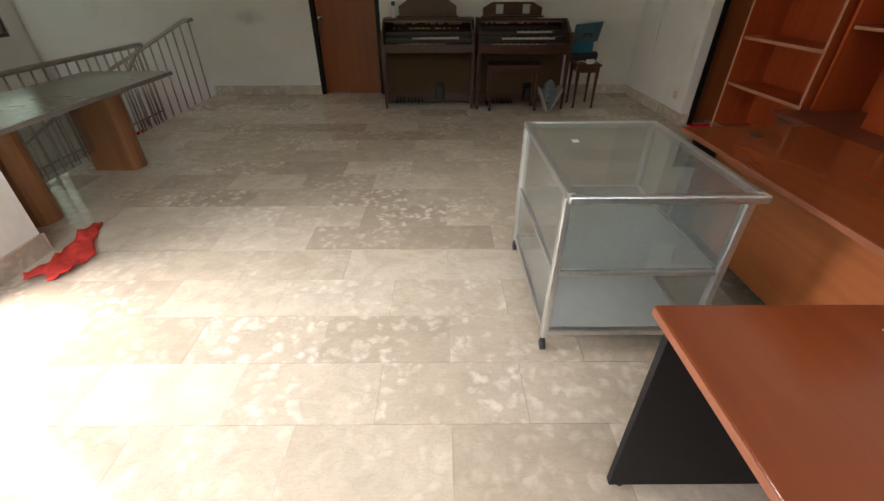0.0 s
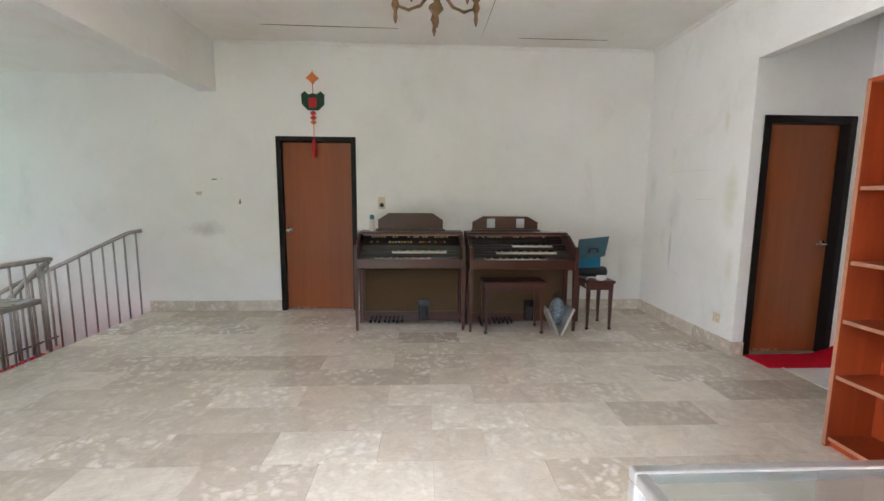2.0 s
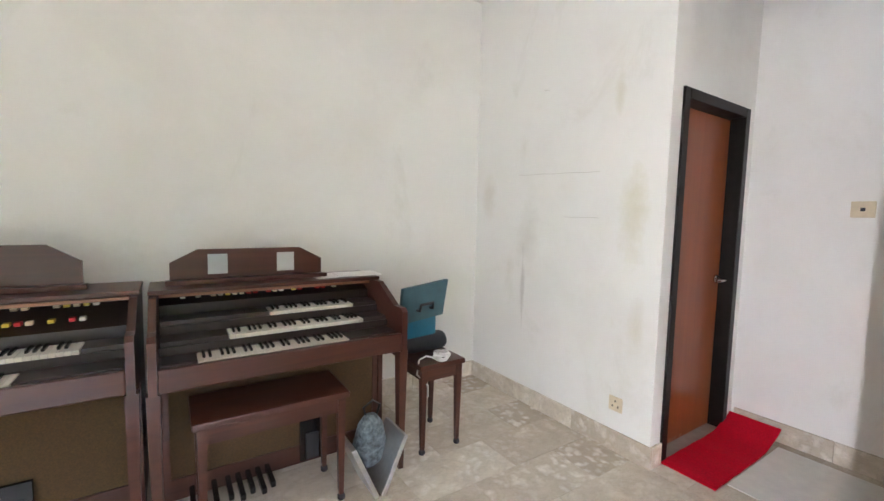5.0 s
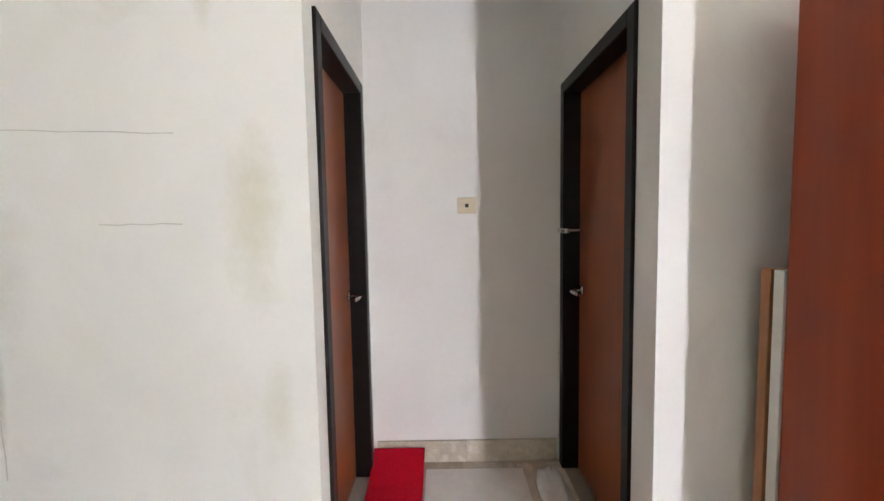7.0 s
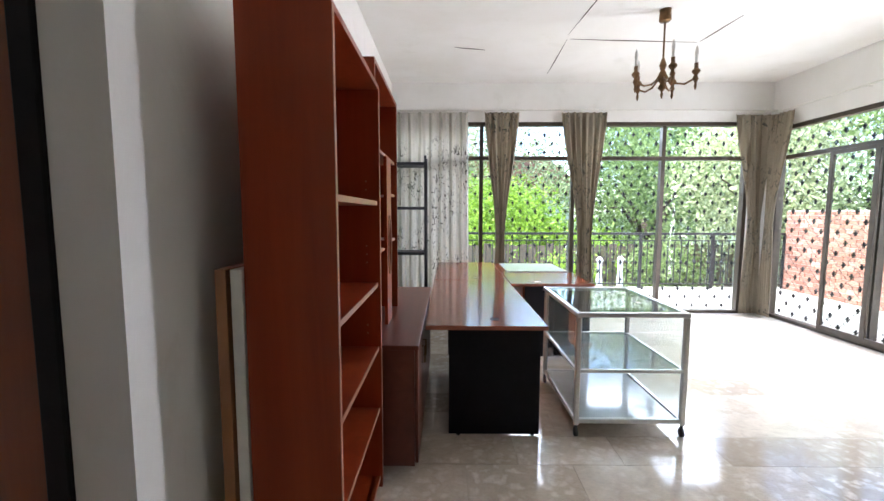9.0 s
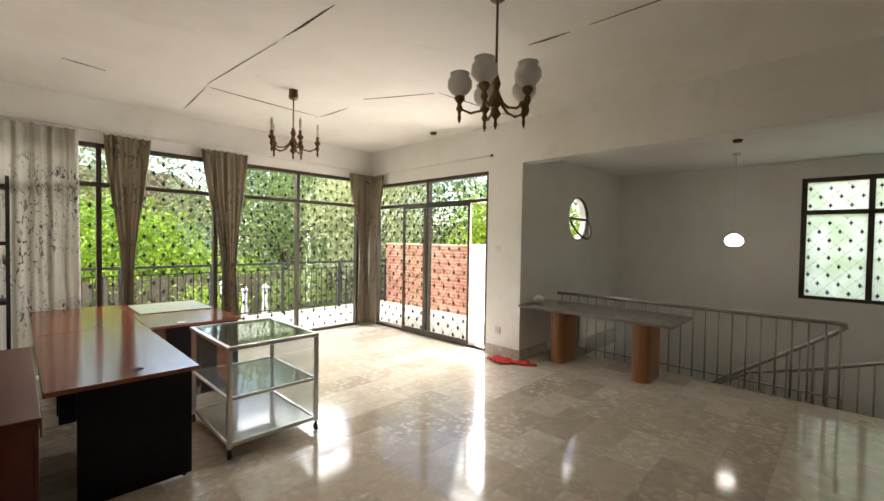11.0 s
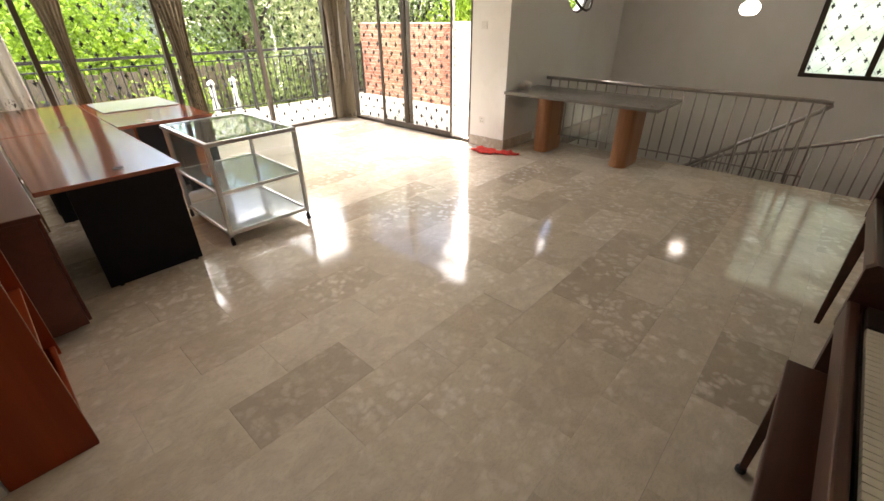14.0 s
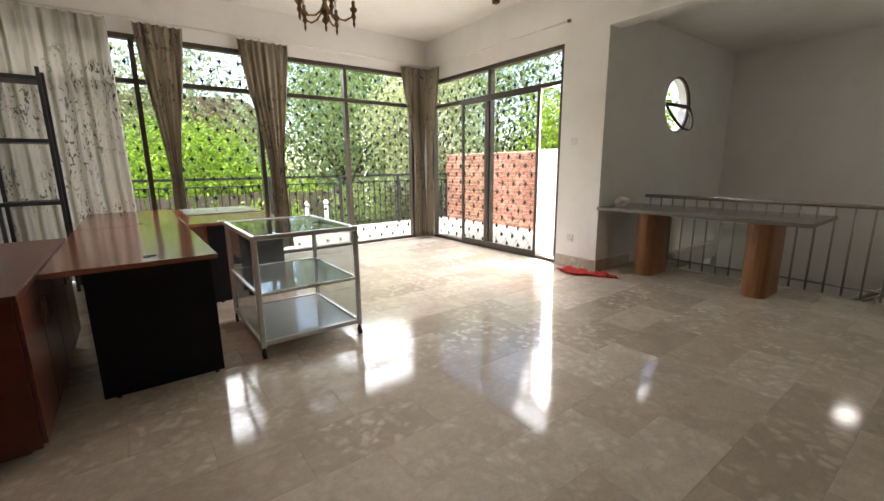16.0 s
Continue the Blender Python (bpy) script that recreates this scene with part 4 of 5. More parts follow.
def organ(label, at, W, tone, rows, music, tabs, windows):
    ob = thing("electric_organ", label, "organ", at, group="organs against the wall")
    D = 0.66
    for sx in (0, W - 0.03):
        x0, x1 = sx, sx + 0.03
        part("side_cheek", prism(bmesh.new(), [(0.0, 0.655), (0.0, 0.865), (0.02, 0.885), (0.10, 0.885), (0.30, 0.985), (D, 0.985), (D, 0.60), (0.30, 0.60)], x0, x1, "x"), M_ORGAN, ob, "dark wooden side cheek")
        lg = bmesh.new()
        c = (x0 + x1) / 2
        lo = [lg.verts.new((c + a * 0.013, 0.035 + b * 0.013, 0)) for a, b in ((-1, -1), (1, -1), (1, 1), (-1, 1))]
        hi = [lg.verts.new((c + a * 0.024, 0.035 + b * 0.026, 0.655)) for a, b in ((-1, -1), (1, -1), (1, 1), (-1, 1))]
        lg.faces.new(lo[::-1])
        lg.faces.new(hi)
        for i in range(4):
            lg.faces.new((lo[i], lo[(i + 1) % 4], hi[(i + 1) % 4], hi[i]))
        part("leg", lg, M_ORGAN, ob, "tapered dark wooden leg")
        part("case_side", boxes((x0 + (0.0 if sx == 0 else -0.0), x1, 0.30, D, 0.0, 0.599)), M_ORGAN, ob)
    part("front_rail", boxes((0.031, W - 0.031, 0.0, 0.03, 0.66, 0.755), bev=0.006), M_ORGAN, ob)
    part("key_bed", boxes((0.031, W - 0.031, 0.031, 0.60, 0.66, 0.70)), M_ORGAN, ob)
    part("case_back", boxes((0.031, W - 0.031, D - 0.02, D, 0.03, 0.985)), M_ORGAN, ob)
    part("speaker_cloth", boxes((0.06, W - 0.06, 0.315, 0.325, 0.13, 0.64)), M_CLOTH, ob, "brown woven speaker cloth panel")
    part("lower_board", boxes((0.031, W - 0.031, 0.305, 0.33, 0.03, 0.13), (0.031, W - 0.031, 0.305, 0.33, 0.64, 0.659), (0.031, 0.06, 0.305, 0.33, 0.13, 0.64), (W - 0.06, W - 0.031, 0.305, 0.33, 0.13, 0.64)), M_ORGAN, ob, "dark wooden frame round the cloth")
    # expression pedal; a black plate gives the dark of its recess as colour
    part("recess_shade_plate", boxes((W * 0.57, W * 0.57 + 0.12, 0.285, 0.3045, 0.05, 0.27)), M_KEYB, ob)
    part("swell_pedal", boxes((W * 0.57 + 0.025, W * 0.57 + 0.095, 0.268, 0.2845, 0.06, 0.20), bev=0.006), M_DARK, ob, "grey metal foot pedal")
    for i in range(8):
        x = 0.13 + 0.045 * i + (0.014 if i > 2 else 0)
        part("bass_pedal", boxes((x, x + 0.022, 0.10 + 0.03 * (i % 2), 0.30, 0.055, 0.085), bev=0.004), M_KEYB, ob, "dark wooden bass pedal")
    # stepped manuals
    for j, (x, n) in enumerate(rows):
        y, z = 0.045 + 0.135 * j, 0.735 + 0.058 * j
        part("manual_block", boxes((0.033, W - 0.033, y - 0.004, y + 0.138, z - 0.035, z)), M_PANEL, ob, "black key block")
        manual(ob, x, y, z, n)
        part("key_cheek", boxes((0.04, x - 0.004, y, y + 0.125, z + 0.0005, z + 0.022), bev=0.003), M_PANEL, ob)
        part("key_cheek", boxes((x + 0.023 * n + 0.004, W - 0.04, y, y + 0.125, z + 0.0005, z + 0.022), bev=0.003), M_PANEL, ob)
    y = 0.045 + 0.135 * len(rows)
    part("tab_panel", prism(bmesh.new(), [(y + 0.001, 0.735), (y + 0.001, 0.735 + 0.058 * len(rows) + 0.01), (0.56, 0.955), (0.60, 0.955), (0.60, 0.735)], 0.033, W - 0.033, "x"), M_PANEL, ob, "dark control panel")
    z0 = 0.735 + 0.058 * len(rows) + 0.01
    rnd = random.Random(int(W * 1000) + len(rows))
    for r in range(tabs):
        f = (r + 0.6) / (tabs + 0.2)
        yy, zz = y + (0.56 - y) * f, z0 + (0.955 - z0) * f
        for i in range(26):
            if rnd.random() < 0.62:
                x = 0.12 + (W - 0.26) * i / 26
                part("stop_tab", boxes((x, x + 0.022, yy - 0.022, yy + 0.012, zz + 0.003, zz + 0.018), bev=0.002), rnd.choice((M_IVORY, M_CREAM, M_YELLOW, M_REDT if r == 0 else M_CREAM)), ob)
    part("light_strip", boxes((0.035, W - 0.035, 0.385 if len(rows) < 3 else 0.42, 0.40 if len(rows) < 3 else 0.435, 0.962, 0.976), bev=0.002), M_LIP, ob, "pale strip under the lid")
    part("lid", boxes((0.031, W - 0.031, 0.40 if len(rows) < 3 else 0.437, D - 0.021, 0.958, 0.985)), M_ORGAN, ob)
    part("top_board", boxes((-0.005, W + 0.005, 0.36, D + 0.005, 0.986, 1.006), bev=0.004), M_ORGAN, ob)
    a, b, h = music
    st = part("music_desk", prism(bmesh.new(), [(a, 1.007), (b, 1.007), (b, 1.007 + h * 0.62), (b - 0.12, 1.007 + h), (a + 0.12, 1.007 + h), (a, 1.007 + h * 0.62)], D - 0.14, D - 0.118), M_ORGAN, ob, "shaped wooden music desk")
    for i in range(windows):
        x = a + (b - a) * (0.22 + 0.45 * i)
        part("inlay", boxes((x, x + 0.09, D - 0.145, D - 0.1405, 1.05, 1.05 + h * 0.6)), M_FROST, st, "pale square inlay")
    part("ledge", boxes((a - 0.02, b + 0.02, D - 0.19, D - 0.141, 1.007, 1.03), bev=0.003), M_ORGAN, ob)
    return ob


organ("dark walnut electric organ with two manuals and stop tabs", (1.165, 6.61, 0), 1.13, 0, ((0.20, 25), (0.37, 25)), (0.19, 0.92, 0.20), 2, 0)
organ("dark reddish walnut organ with three manuals and bench", (2.335, 6.55, 0), 1.115, 0, ((0.17, 28), (0.30, 28), (0.50, 19)), (0.08, 0.82, 0.17), 1, 2)

# spray can and papers on the organs
can = thing("spray_can", "blue and white aerosol can on the organ", "aerosol can", (1.29, 7.10, 1.006))
part("body", lathe(bmesh.new(), [(0.026, 0), (0.027, 0.004), (0.027, 0.12), (0.022, 0.132)], seg=18), M_WHITE, can, "", True)
part("cap", lathe(bmesh.new(), [(0.024, 0.133), (0.024, 0.17), (0.020, 0.18)], seg=18), M_BLUE, can, "blue plastic cap", True)
for i, (x, y, r) in enumerate(((3.20, 6.98, 6), (3.33, 6.97, -4))):
    sh = thing("music_sheet", "loose white paper sheets on the organ top", "paper", (x, y, 1.0065 + 0.003 * i), r)
    part("sheet", boxes((-0.10, 0.16, -0.02, 0.17, 0, 0.0025)), M_PAPER, sh)


def stool(name, label, category, at, W, D, H, mat, turn=0, apron=0.07):
    ob = thing(name, label, category, at, turn)
    part("seat", boxes((-W / 2, W / 2, -D / 2, D / 2, H - 0.03, H), bev=0.006), mat, ob)
    part("apron", boxes((-W / 2 + 0.03, W / 2 - 0.03, -D / 2 + 0.02, D / 2 - 0.02, H - 0.03 - apron, H - 0.0305)), mat, ob)
    for sx in (-1, 1):
        for sy in (-1, 1):
            bm = bmesh.new()
            x, y = sx * (W / 2 - 0.035), sy * (D / 2 - 0.03)
            sweep(bm, [(x * 1.01, y * 1.01, 0.0), (x, y, 0.05), (x, y, H * 0.5), (x, y, H - 0.031)], 0.011, 4, 0.026)
            lg = part("leg", bm, mat, ob, "tapered wooden leg")
            part("foot", lathe(bmesh.new(), [(0.014, 0), (0.019, 0.006), (0.019, 0.02), (0.013, 0.03)], (x * 1.01, y * 1.01, 0), 10), M_DARK, lg, "dark rubber foot", True)
    return ob


stool("organ_bench", "dark reddish wooden organ bench with glossy seat", "bench", (2.79, 6.64, 0), 0.64, 0.32, 0.54, M_ORGAN)
stool("side_stool", "dark wooden stool carrying a teal case", "stool", (3.72, 6.78, 0), 0.31, 0.36, 0.53, M_ORGAN)

cs = thing("tool_case", "open teal plastic case standing on a black roll", "case", (3.66, 6.84, 0.635), 8)
part("tray", boxes((-0.15, 0.13, -0.05, 0.06, 0.0, 0.15), bev=0.012), M_BLUE, cs, "bright teal tray")
lid = part("lid", prism(bmesh.new(), [(-0.17, 0.11), (0.15, 0.13), (0.19, 0.345), (-0.15, 0.315)], -0.085, -0.06), M_TEAL, cs, "grey-teal open lid")
part("handle", sweep(bmesh.new(), [(-0.05, -0.086, 0.18), (-0.05, -0.11, 0.18), (-0.045, -0.115, 0.215), (0.045, -0.115, 0.22), (0.05, -0.11, 0.185), (0.05, -0.086, 0.185)], 0.009, 8), M_DARK, lid, "black handle", True)
rl = thing("black_bag", "rolled black cloth bag on the stool", "bag", (3.70, 6.84, 0.531))
bm = bmesh.new()
lathe(bm, [(0.035, -0.17), (0.055, -0.16), (0.060, -0.05), (0.056, 0.06), (0.058, 0.14), (0.05, 0.16), (0.03, 0.17)], seg=18)
for v in bm.verts:
    v.co = Vector((v.co.z, v.co.x * 1.15, 0.0595 + v.co.y * 0.98))
part("roll", bm, M_DARK, rl, "", True)
wr = thing("white_cables", "bundle of white cables on the stool", "cable", (3.74, 6.66, 0.531))
rnd = random.Random(4)
for j in range(7):
    pts, a0 = [], rnd.uniform(0, 6.28)
    for i in range(15):
        a = a0 + i * 0.55
        pts.append((0.045 * math.cos(a) + 0.012 * i / 14 * rnd.uniform(-1, 1), 0.04 * math.sin(a) + 0.012 * rnd.uniform(-1, 1), 0.007 + 0.006 * j * 0.9 + 0.004 * math.sin(i)))
    part("cable", sweep(bmesh.new(), pts, 0.006, 6), M_PAPER, wr, "", True)
part("cable", sweep(bmesh.new(), [(-0.04, 0.0, 0.012), (-0.10, 0.01, 0.03), (-0.15, 0.0, 0.02), (-0.17, -0.01, -0.06), (-0.12, -0.05, -0.12), (-0.10, -0.02, -0.2)], 0.005, 6), M_PAPER, wr, "", True)

# folded step and bag on the floor by the bench
fs = thing("folding_stand", "folded grey metal stand open in a V", "folding stand", (3.24, 6.52, 0))
for sg, nm in ((-1, "plate"), (1, "plate")):
    bm = boxes((-0.012, 0.012, -0.11, 0.11, 0.0, 0.30), bev=0.004)
    bmesh.ops.rotate(bm, verts=bm.verts, cent=(0, 0, 0), matrix=Matrix.Rotation(radians(24 * sg), 3, "Y"))
    bmesh.ops.translate(bm, verts=bm.verts, vec=(0.015 * sg, 0, 0.006))
    part(nm, bm, M_ALU, fs, "grey metal plate")
sb = thing("patterned_bag", "grey patterned cloth bag leaning in the stand", "bag", (3.25, 6.56, 0.09))
bm = bmesh.new()
lathe(bm, [(0.03, 0), (0.065, 0.03), (0.08, 0.12), (0.065, 0.22), (0.03, 0.27)], seg=20)
for v in bm.verts:
    v.co.y *= 0.75
    v.co += Vector((noise.noise(v.co * 14), noise.noise(v.co * 14 + Vector((5, 0, 0))), 0)) * 0.02
part("body", bm, plain_material("patterned_cloth", (0.13, 0.16, 0.17), 0.8, 0, 0.7, 40), sb, "", True)
part("strap", sweep(bmesh.new(), [(-0.02, 0, 0.25), (-0.04, 0, 0.31), (0.01, 0, 0.34), (0.05, 0, 0.31), (0.03, 0, 0.25)], 0.006, 6), M_DARK, sb, "dark strap", True)

# ---- table by the stairs ----
tb = thing("side_table", "table with dark glossy top and wooden slab legs", "table")
part("tabletop", boxes((-1.30, -0.52, 3.25, 5.07, 0.70, 0.733), bev=0.006), M_TABLE, tb, "dark grey glossy top")
for y in (3.54, 4.56):
    bm = bmesh.new()
    pts = [(-1.18, y), (-1.18, y + 0.20)] + [(-0.88 + 0.08 * math.sin(math.pi * k / 8), y + 0.10 + 0.10 * math.cos(math.pi * k / 8)) for k in range(9)]
    u = [bm.verts.new((x, yy, 0)) for x, yy in pts]
    v = [bm.verts.new((x, yy, 0.6995)) for x, yy in pts]
    bm.faces.new(u)
    bm.faces.new(v[::-1])
    for i in range(len(pts)):
        bm.faces.new((u[i], v[i], v[(i + 1) % len(pts)], u[(i + 1) % len(pts)]))
    bmesh.ops.recalc_face_normals(bm, faces=bm.faces)
    part("leg", bm, M_TLEG, tb, "orange-brown wooden slab leg with rounded front")
part("glass_panel", boxes((-1.10, -1.092, 3.745, 4.555, 0.18, 0.62)), M_CASE, tb, "glass panel between the legs")
bm = bmesh.new()
bmesh.ops.create_icosphere(bm, subdivisions=3, radius=0.07)
for v in bm.verts:
    v.co.z *= 0.75
    v.co += v.co * (0.35 * noise.noise(v.co * 22))
    v.co.z = max(v.co.z, -0.045)
bg = thing("plastic_bag", "crumpled white plastic bag on the table", "bag", (-0.86, 3.34, 0.7785))
part("bag", bm, M_PAPER, bg, "", True)

# red rag on the floor
bm = bmesh.new()
nx, ny = 26, 12
grid = [[None] * (ny + 1) for _ in range(nx + 1)]
for i in range(nx + 1):
    for j in range(ny + 1):
        u, w = i / nx, j / ny - 0.5
        wid = 0.10 + 0.09 * math.sin(u * 3.0 + 0.6) + 0.02 * math.sin(u * 17)
        y = 2.95 + 0.60 * u + 0.03 * math.sin(w * 9)
        x = -0.40 + wid * w * 1.2 + 0.06 * math.sin(u * 5)
        grid[i][j] = bm.verts.new((x, y, 0.006 + 0.055 * max(0, noise.noise(Vector((x * 22, y * 15, 3)))) + 0.018 * (1 - abs(w) * 2)))
for i in range(nx):
    for j in range(ny):
        bm.faces.new((grid[i][j], grid[i + 1][j], grid[i + 1][j + 1], grid[i][j + 1]))
rag = thing("red_rag", "crumpled red cloth lying on the floor", "cloth")
part("cloth", bm, M_RAG, rag, "", True).modifiers.new("thickness", "SOLIDIFY").thickness = 0.005

# ---- lobby things ----
mt = thing("door_mat", "bright red doormat before the brown door", "doormat")
bm = bmesh.new()
rows = []
for i in range(25):
    x = 4.71 + 0.85 * i / 24
    z = 0.001 + 0.085 * max(0.0, (i - 15) / 9) ** 2
    rows.append([bm.verts.new((x, y, z + dz + 0.002 * math.sin(i * 1.3))) for y, dz in ((5.57, 0), (5.57, 0.011), (5.855, 0.011), (5.855, 0))])
for p, q in zip(rows, rows[1:]):
    for k in range(4):
        bm.faces.new((p[k], p[(k + 1) % 4], q[(k + 1) % 4], q[k]))
bm.faces.new(rows[0][::-1])
bm.faces.new(rows[-1])
bmesh.ops.recalc_face_normals(bm, faces=bm.faces)
part("mat", bm, M_RED, mt)
wt = thing("white_board", "flat white board lying on the lobby floor", "board")
part("board", boxes((4.82, 5.50, 5.03, 5.56, 0.001, 0.005)), M_WHITE, wt)
bm = bmesh.new()
bmesh.ops.create_icosphere(bm, subdivisions=3, radius=0.09)
for v in bm.verts:
    v.co += v.co * (0.5 * noise.noise(v.co * 17))
    v.co.x *= 3.0
    v.co.y *= 0.75
    v.co.z = abs(v.co.z) * 0.45
pb = thing("crumpled_plastic", "crumpled white plastic sheet beside the door", "plastic sheet", (5.28, 4.90, 0.001))
part("sheet", bm, M_PAPER, pb, "", True)

# ---- wall fittings ----


def plate(name, label, category, m, w, h, mat, holes=(), rocker=None):
    """Wall plate in the local x, z plane facing -y."""
    ob = thing(name, label, category)
    ob.matrix_basis = m
    part("plate", boxes((-w / 2, w / 2, -0.009, 0, -h / 2, h / 2), bev=0.003), mat, ob)
    for x, z in holes:
        part("slot", boxes((x - 0.004, x + 0.004, -0.0098, -0.0088, z - 0.006, z + 0.006)), M_DARK, ob)
    if rocker:
        part("rocker", boxes((-rocker, rocker, -0.014, -0.0092, -rocker, rocker), bev=0.002), M_DARK if mat == M_CREAM else mat, ob)
    return ob


plate("wall_socket", "white wall socket above the marble skirting", "socket", pose(XE, 6.077, 0.285, 0, 0, 90) @ pose(0, 0, 0, 0, 0, 180), 0.086, 0.086, M_CREAM, ((0, 0.018), (-0.018, -0.014), (0.018, -0.014)))
plate("light_switch", "cream light switch on the lobby end wall", "switch", pose(XA, 5.313, 1.454, 0, 0, -90), 0.10, 0.088, M_CREAM, (), 0.010)
plate("wall_socket", "white wall socket on the pillar", "socket", pose(XW, 2.90, 0.34, 0, 0, 90), 0.086, 0.086, M_WHITE, ((0, 0.018), (-0.018, -0.014), (0.018, -0.014)))
plate("light_switch", "white light switch on the pillar", "switch", pose(XW, 2.89, 1.45, 0, 0, 90), 0.086, 0.086, M_WHITE, (), 0.014)
ds = plate("phone_socket", "cream wall box with a black dial", "wall box", pose(1.365, YN, 1.315), 0.085, 0.145, M_CREAM)
part("dial", sweep(bmesh.new(), [(0, -0.0095, -0.025), (0, -0.022, -0.025)], 0.025, 16), M_DARK, ds, "round black dial", True)
for nm, x, z, w, h, mt2, lb in (("plaster_patch", -0.766, 1.412, 0.07, 0.06, M_SMUDGE, "old yellowed plug plate remains on the wall"), ("plaster_scar", -0.30, 1.32, 0.022, 0.075, M_SCAR, "brown scar where plaster came off"), ("plaster_scar", -0.585, 1.578, 0.06, 0.018, M_SCAR, "brown scar where plaster came off"), ("plaster_scar", -0.50, 1.585, 0.012, 0.010, M_SCAR, "small brown scar in the plaster")):
    ob = thing(nm, lb, "wall damage", (x, YN, z))
    bm = bmesh.new()
    vs = [bm.verts.new((w / 2 * math.cos(a) * (1 + 0.3 * math.sin(3 * a + x * 9)), -0.0025, h / 2 * math.sin(a) * (1 + 0.25 * math.sin(2 * a + z)))) for a in [2 * math.pi * k / 14 for k in range(14)]]
    bm.faces.new(vs)
    r = bmesh.ops.extrude_face_region(bm, geom=bm.faces[:])
    bmesh.ops.translate(bm, verts=[q for q in r["geom"] if isinstance(q, bmesh.types.BMVert)], vec=(0, 0.0025, 0))
    bmesh.ops.recalc_face_normals(bm, faces=bm.faces)
    part("patch", bm, mt2, ob)
for x, y, z, rot, l in ((XE - 0.001, 6.62, 1.67, 2, 0.70), (XE - 0.001, 6.89, 0.86, 89, 0.62), (XE - 0.001, 6.39, 1.38, 0, 0.26), (XE - 0.001, 6.72, 2.238, 15, 0.05)):
    ob = thing("wall_scratch", "thin dark scratch on the white wall", "scratch", (x, y, z))
    bm = bmesh.new()
    sweep(bm, [(0, (i / 8 - 0.5) * l, 0.002 * math.sin(i * 2.1 + l * 40)) for i in range(9)], 0.0016, 4)
    bmesh.ops.rotate(bm, verts=bm.verts, cent=(0, 0, 0), matrix=Matrix.Rotation(radians(rot), 3, "X"))
    part("line", bm, M_LINE, ob)

# hanging charm over the door
ch = thing("hanging_charm", "red and green hanging charm with tassels", "wall ornament", (0.59, YN - 0.012, 0))
part("cord", sweep(bmesh.new(), [(0, 0, 2.82), (0, 0, 2.02)], 0.004, 6), M_REDT, ch)
part("orange_knot", prism(bmesh.new(), [(0, 2.80), (0.045, 2.755), (0.075, 2.73), (0.03, 2.70), (0, 2.66), (-0.03, 2.70), (-0.075, 2.73), (-0.045, 2.755)], -0.012, 0.006), M_ORANGE, ch, "orange knotted flower")
part("green_body", prism(bmesh.new(), [(-0.13, 2.55), (-0.09, 2.585), (-0.05, 2.55), (0, 2.56), (0.05, 2.55), (0.09, 2.585), (0.13, 2.55), (0.125, 2.44), (0.06, 2.375), (-0.06, 2.375), (-0.125, 2.44)], -0.018, 0.006), M_GREEN, ch, "green felt ingot shape")
part("red_emblem", prism(bmesh.new(), [(-0.05, 2.51), (0.05, 2.51), (0.04, 2.40), (-0.04, 2.40)], -0.026, -0.0185), M_REDT, ch, "dark red emblem")
for z in (2.34, 2.29, 2.24):
    part("bead", lathe(bmesh.new(), [(0.008, -0.022), (0.032, -0.008), (0.032, 0.008), (0.008, 0.022)], (0, -0.012, z), 12), M_REDT if z != 2.24 else M_ORANGE, ch, "", True)
part("tassel", lathe(bmesh.new(), [(0.026, 1.84), (0.024, 1.95), (0.018, 2.03), (0.006, 2.05)], (0, -0.014, 0), 14, 0.12), M_REDT, ch, "long red tassel", True)

# ---- lamps ----


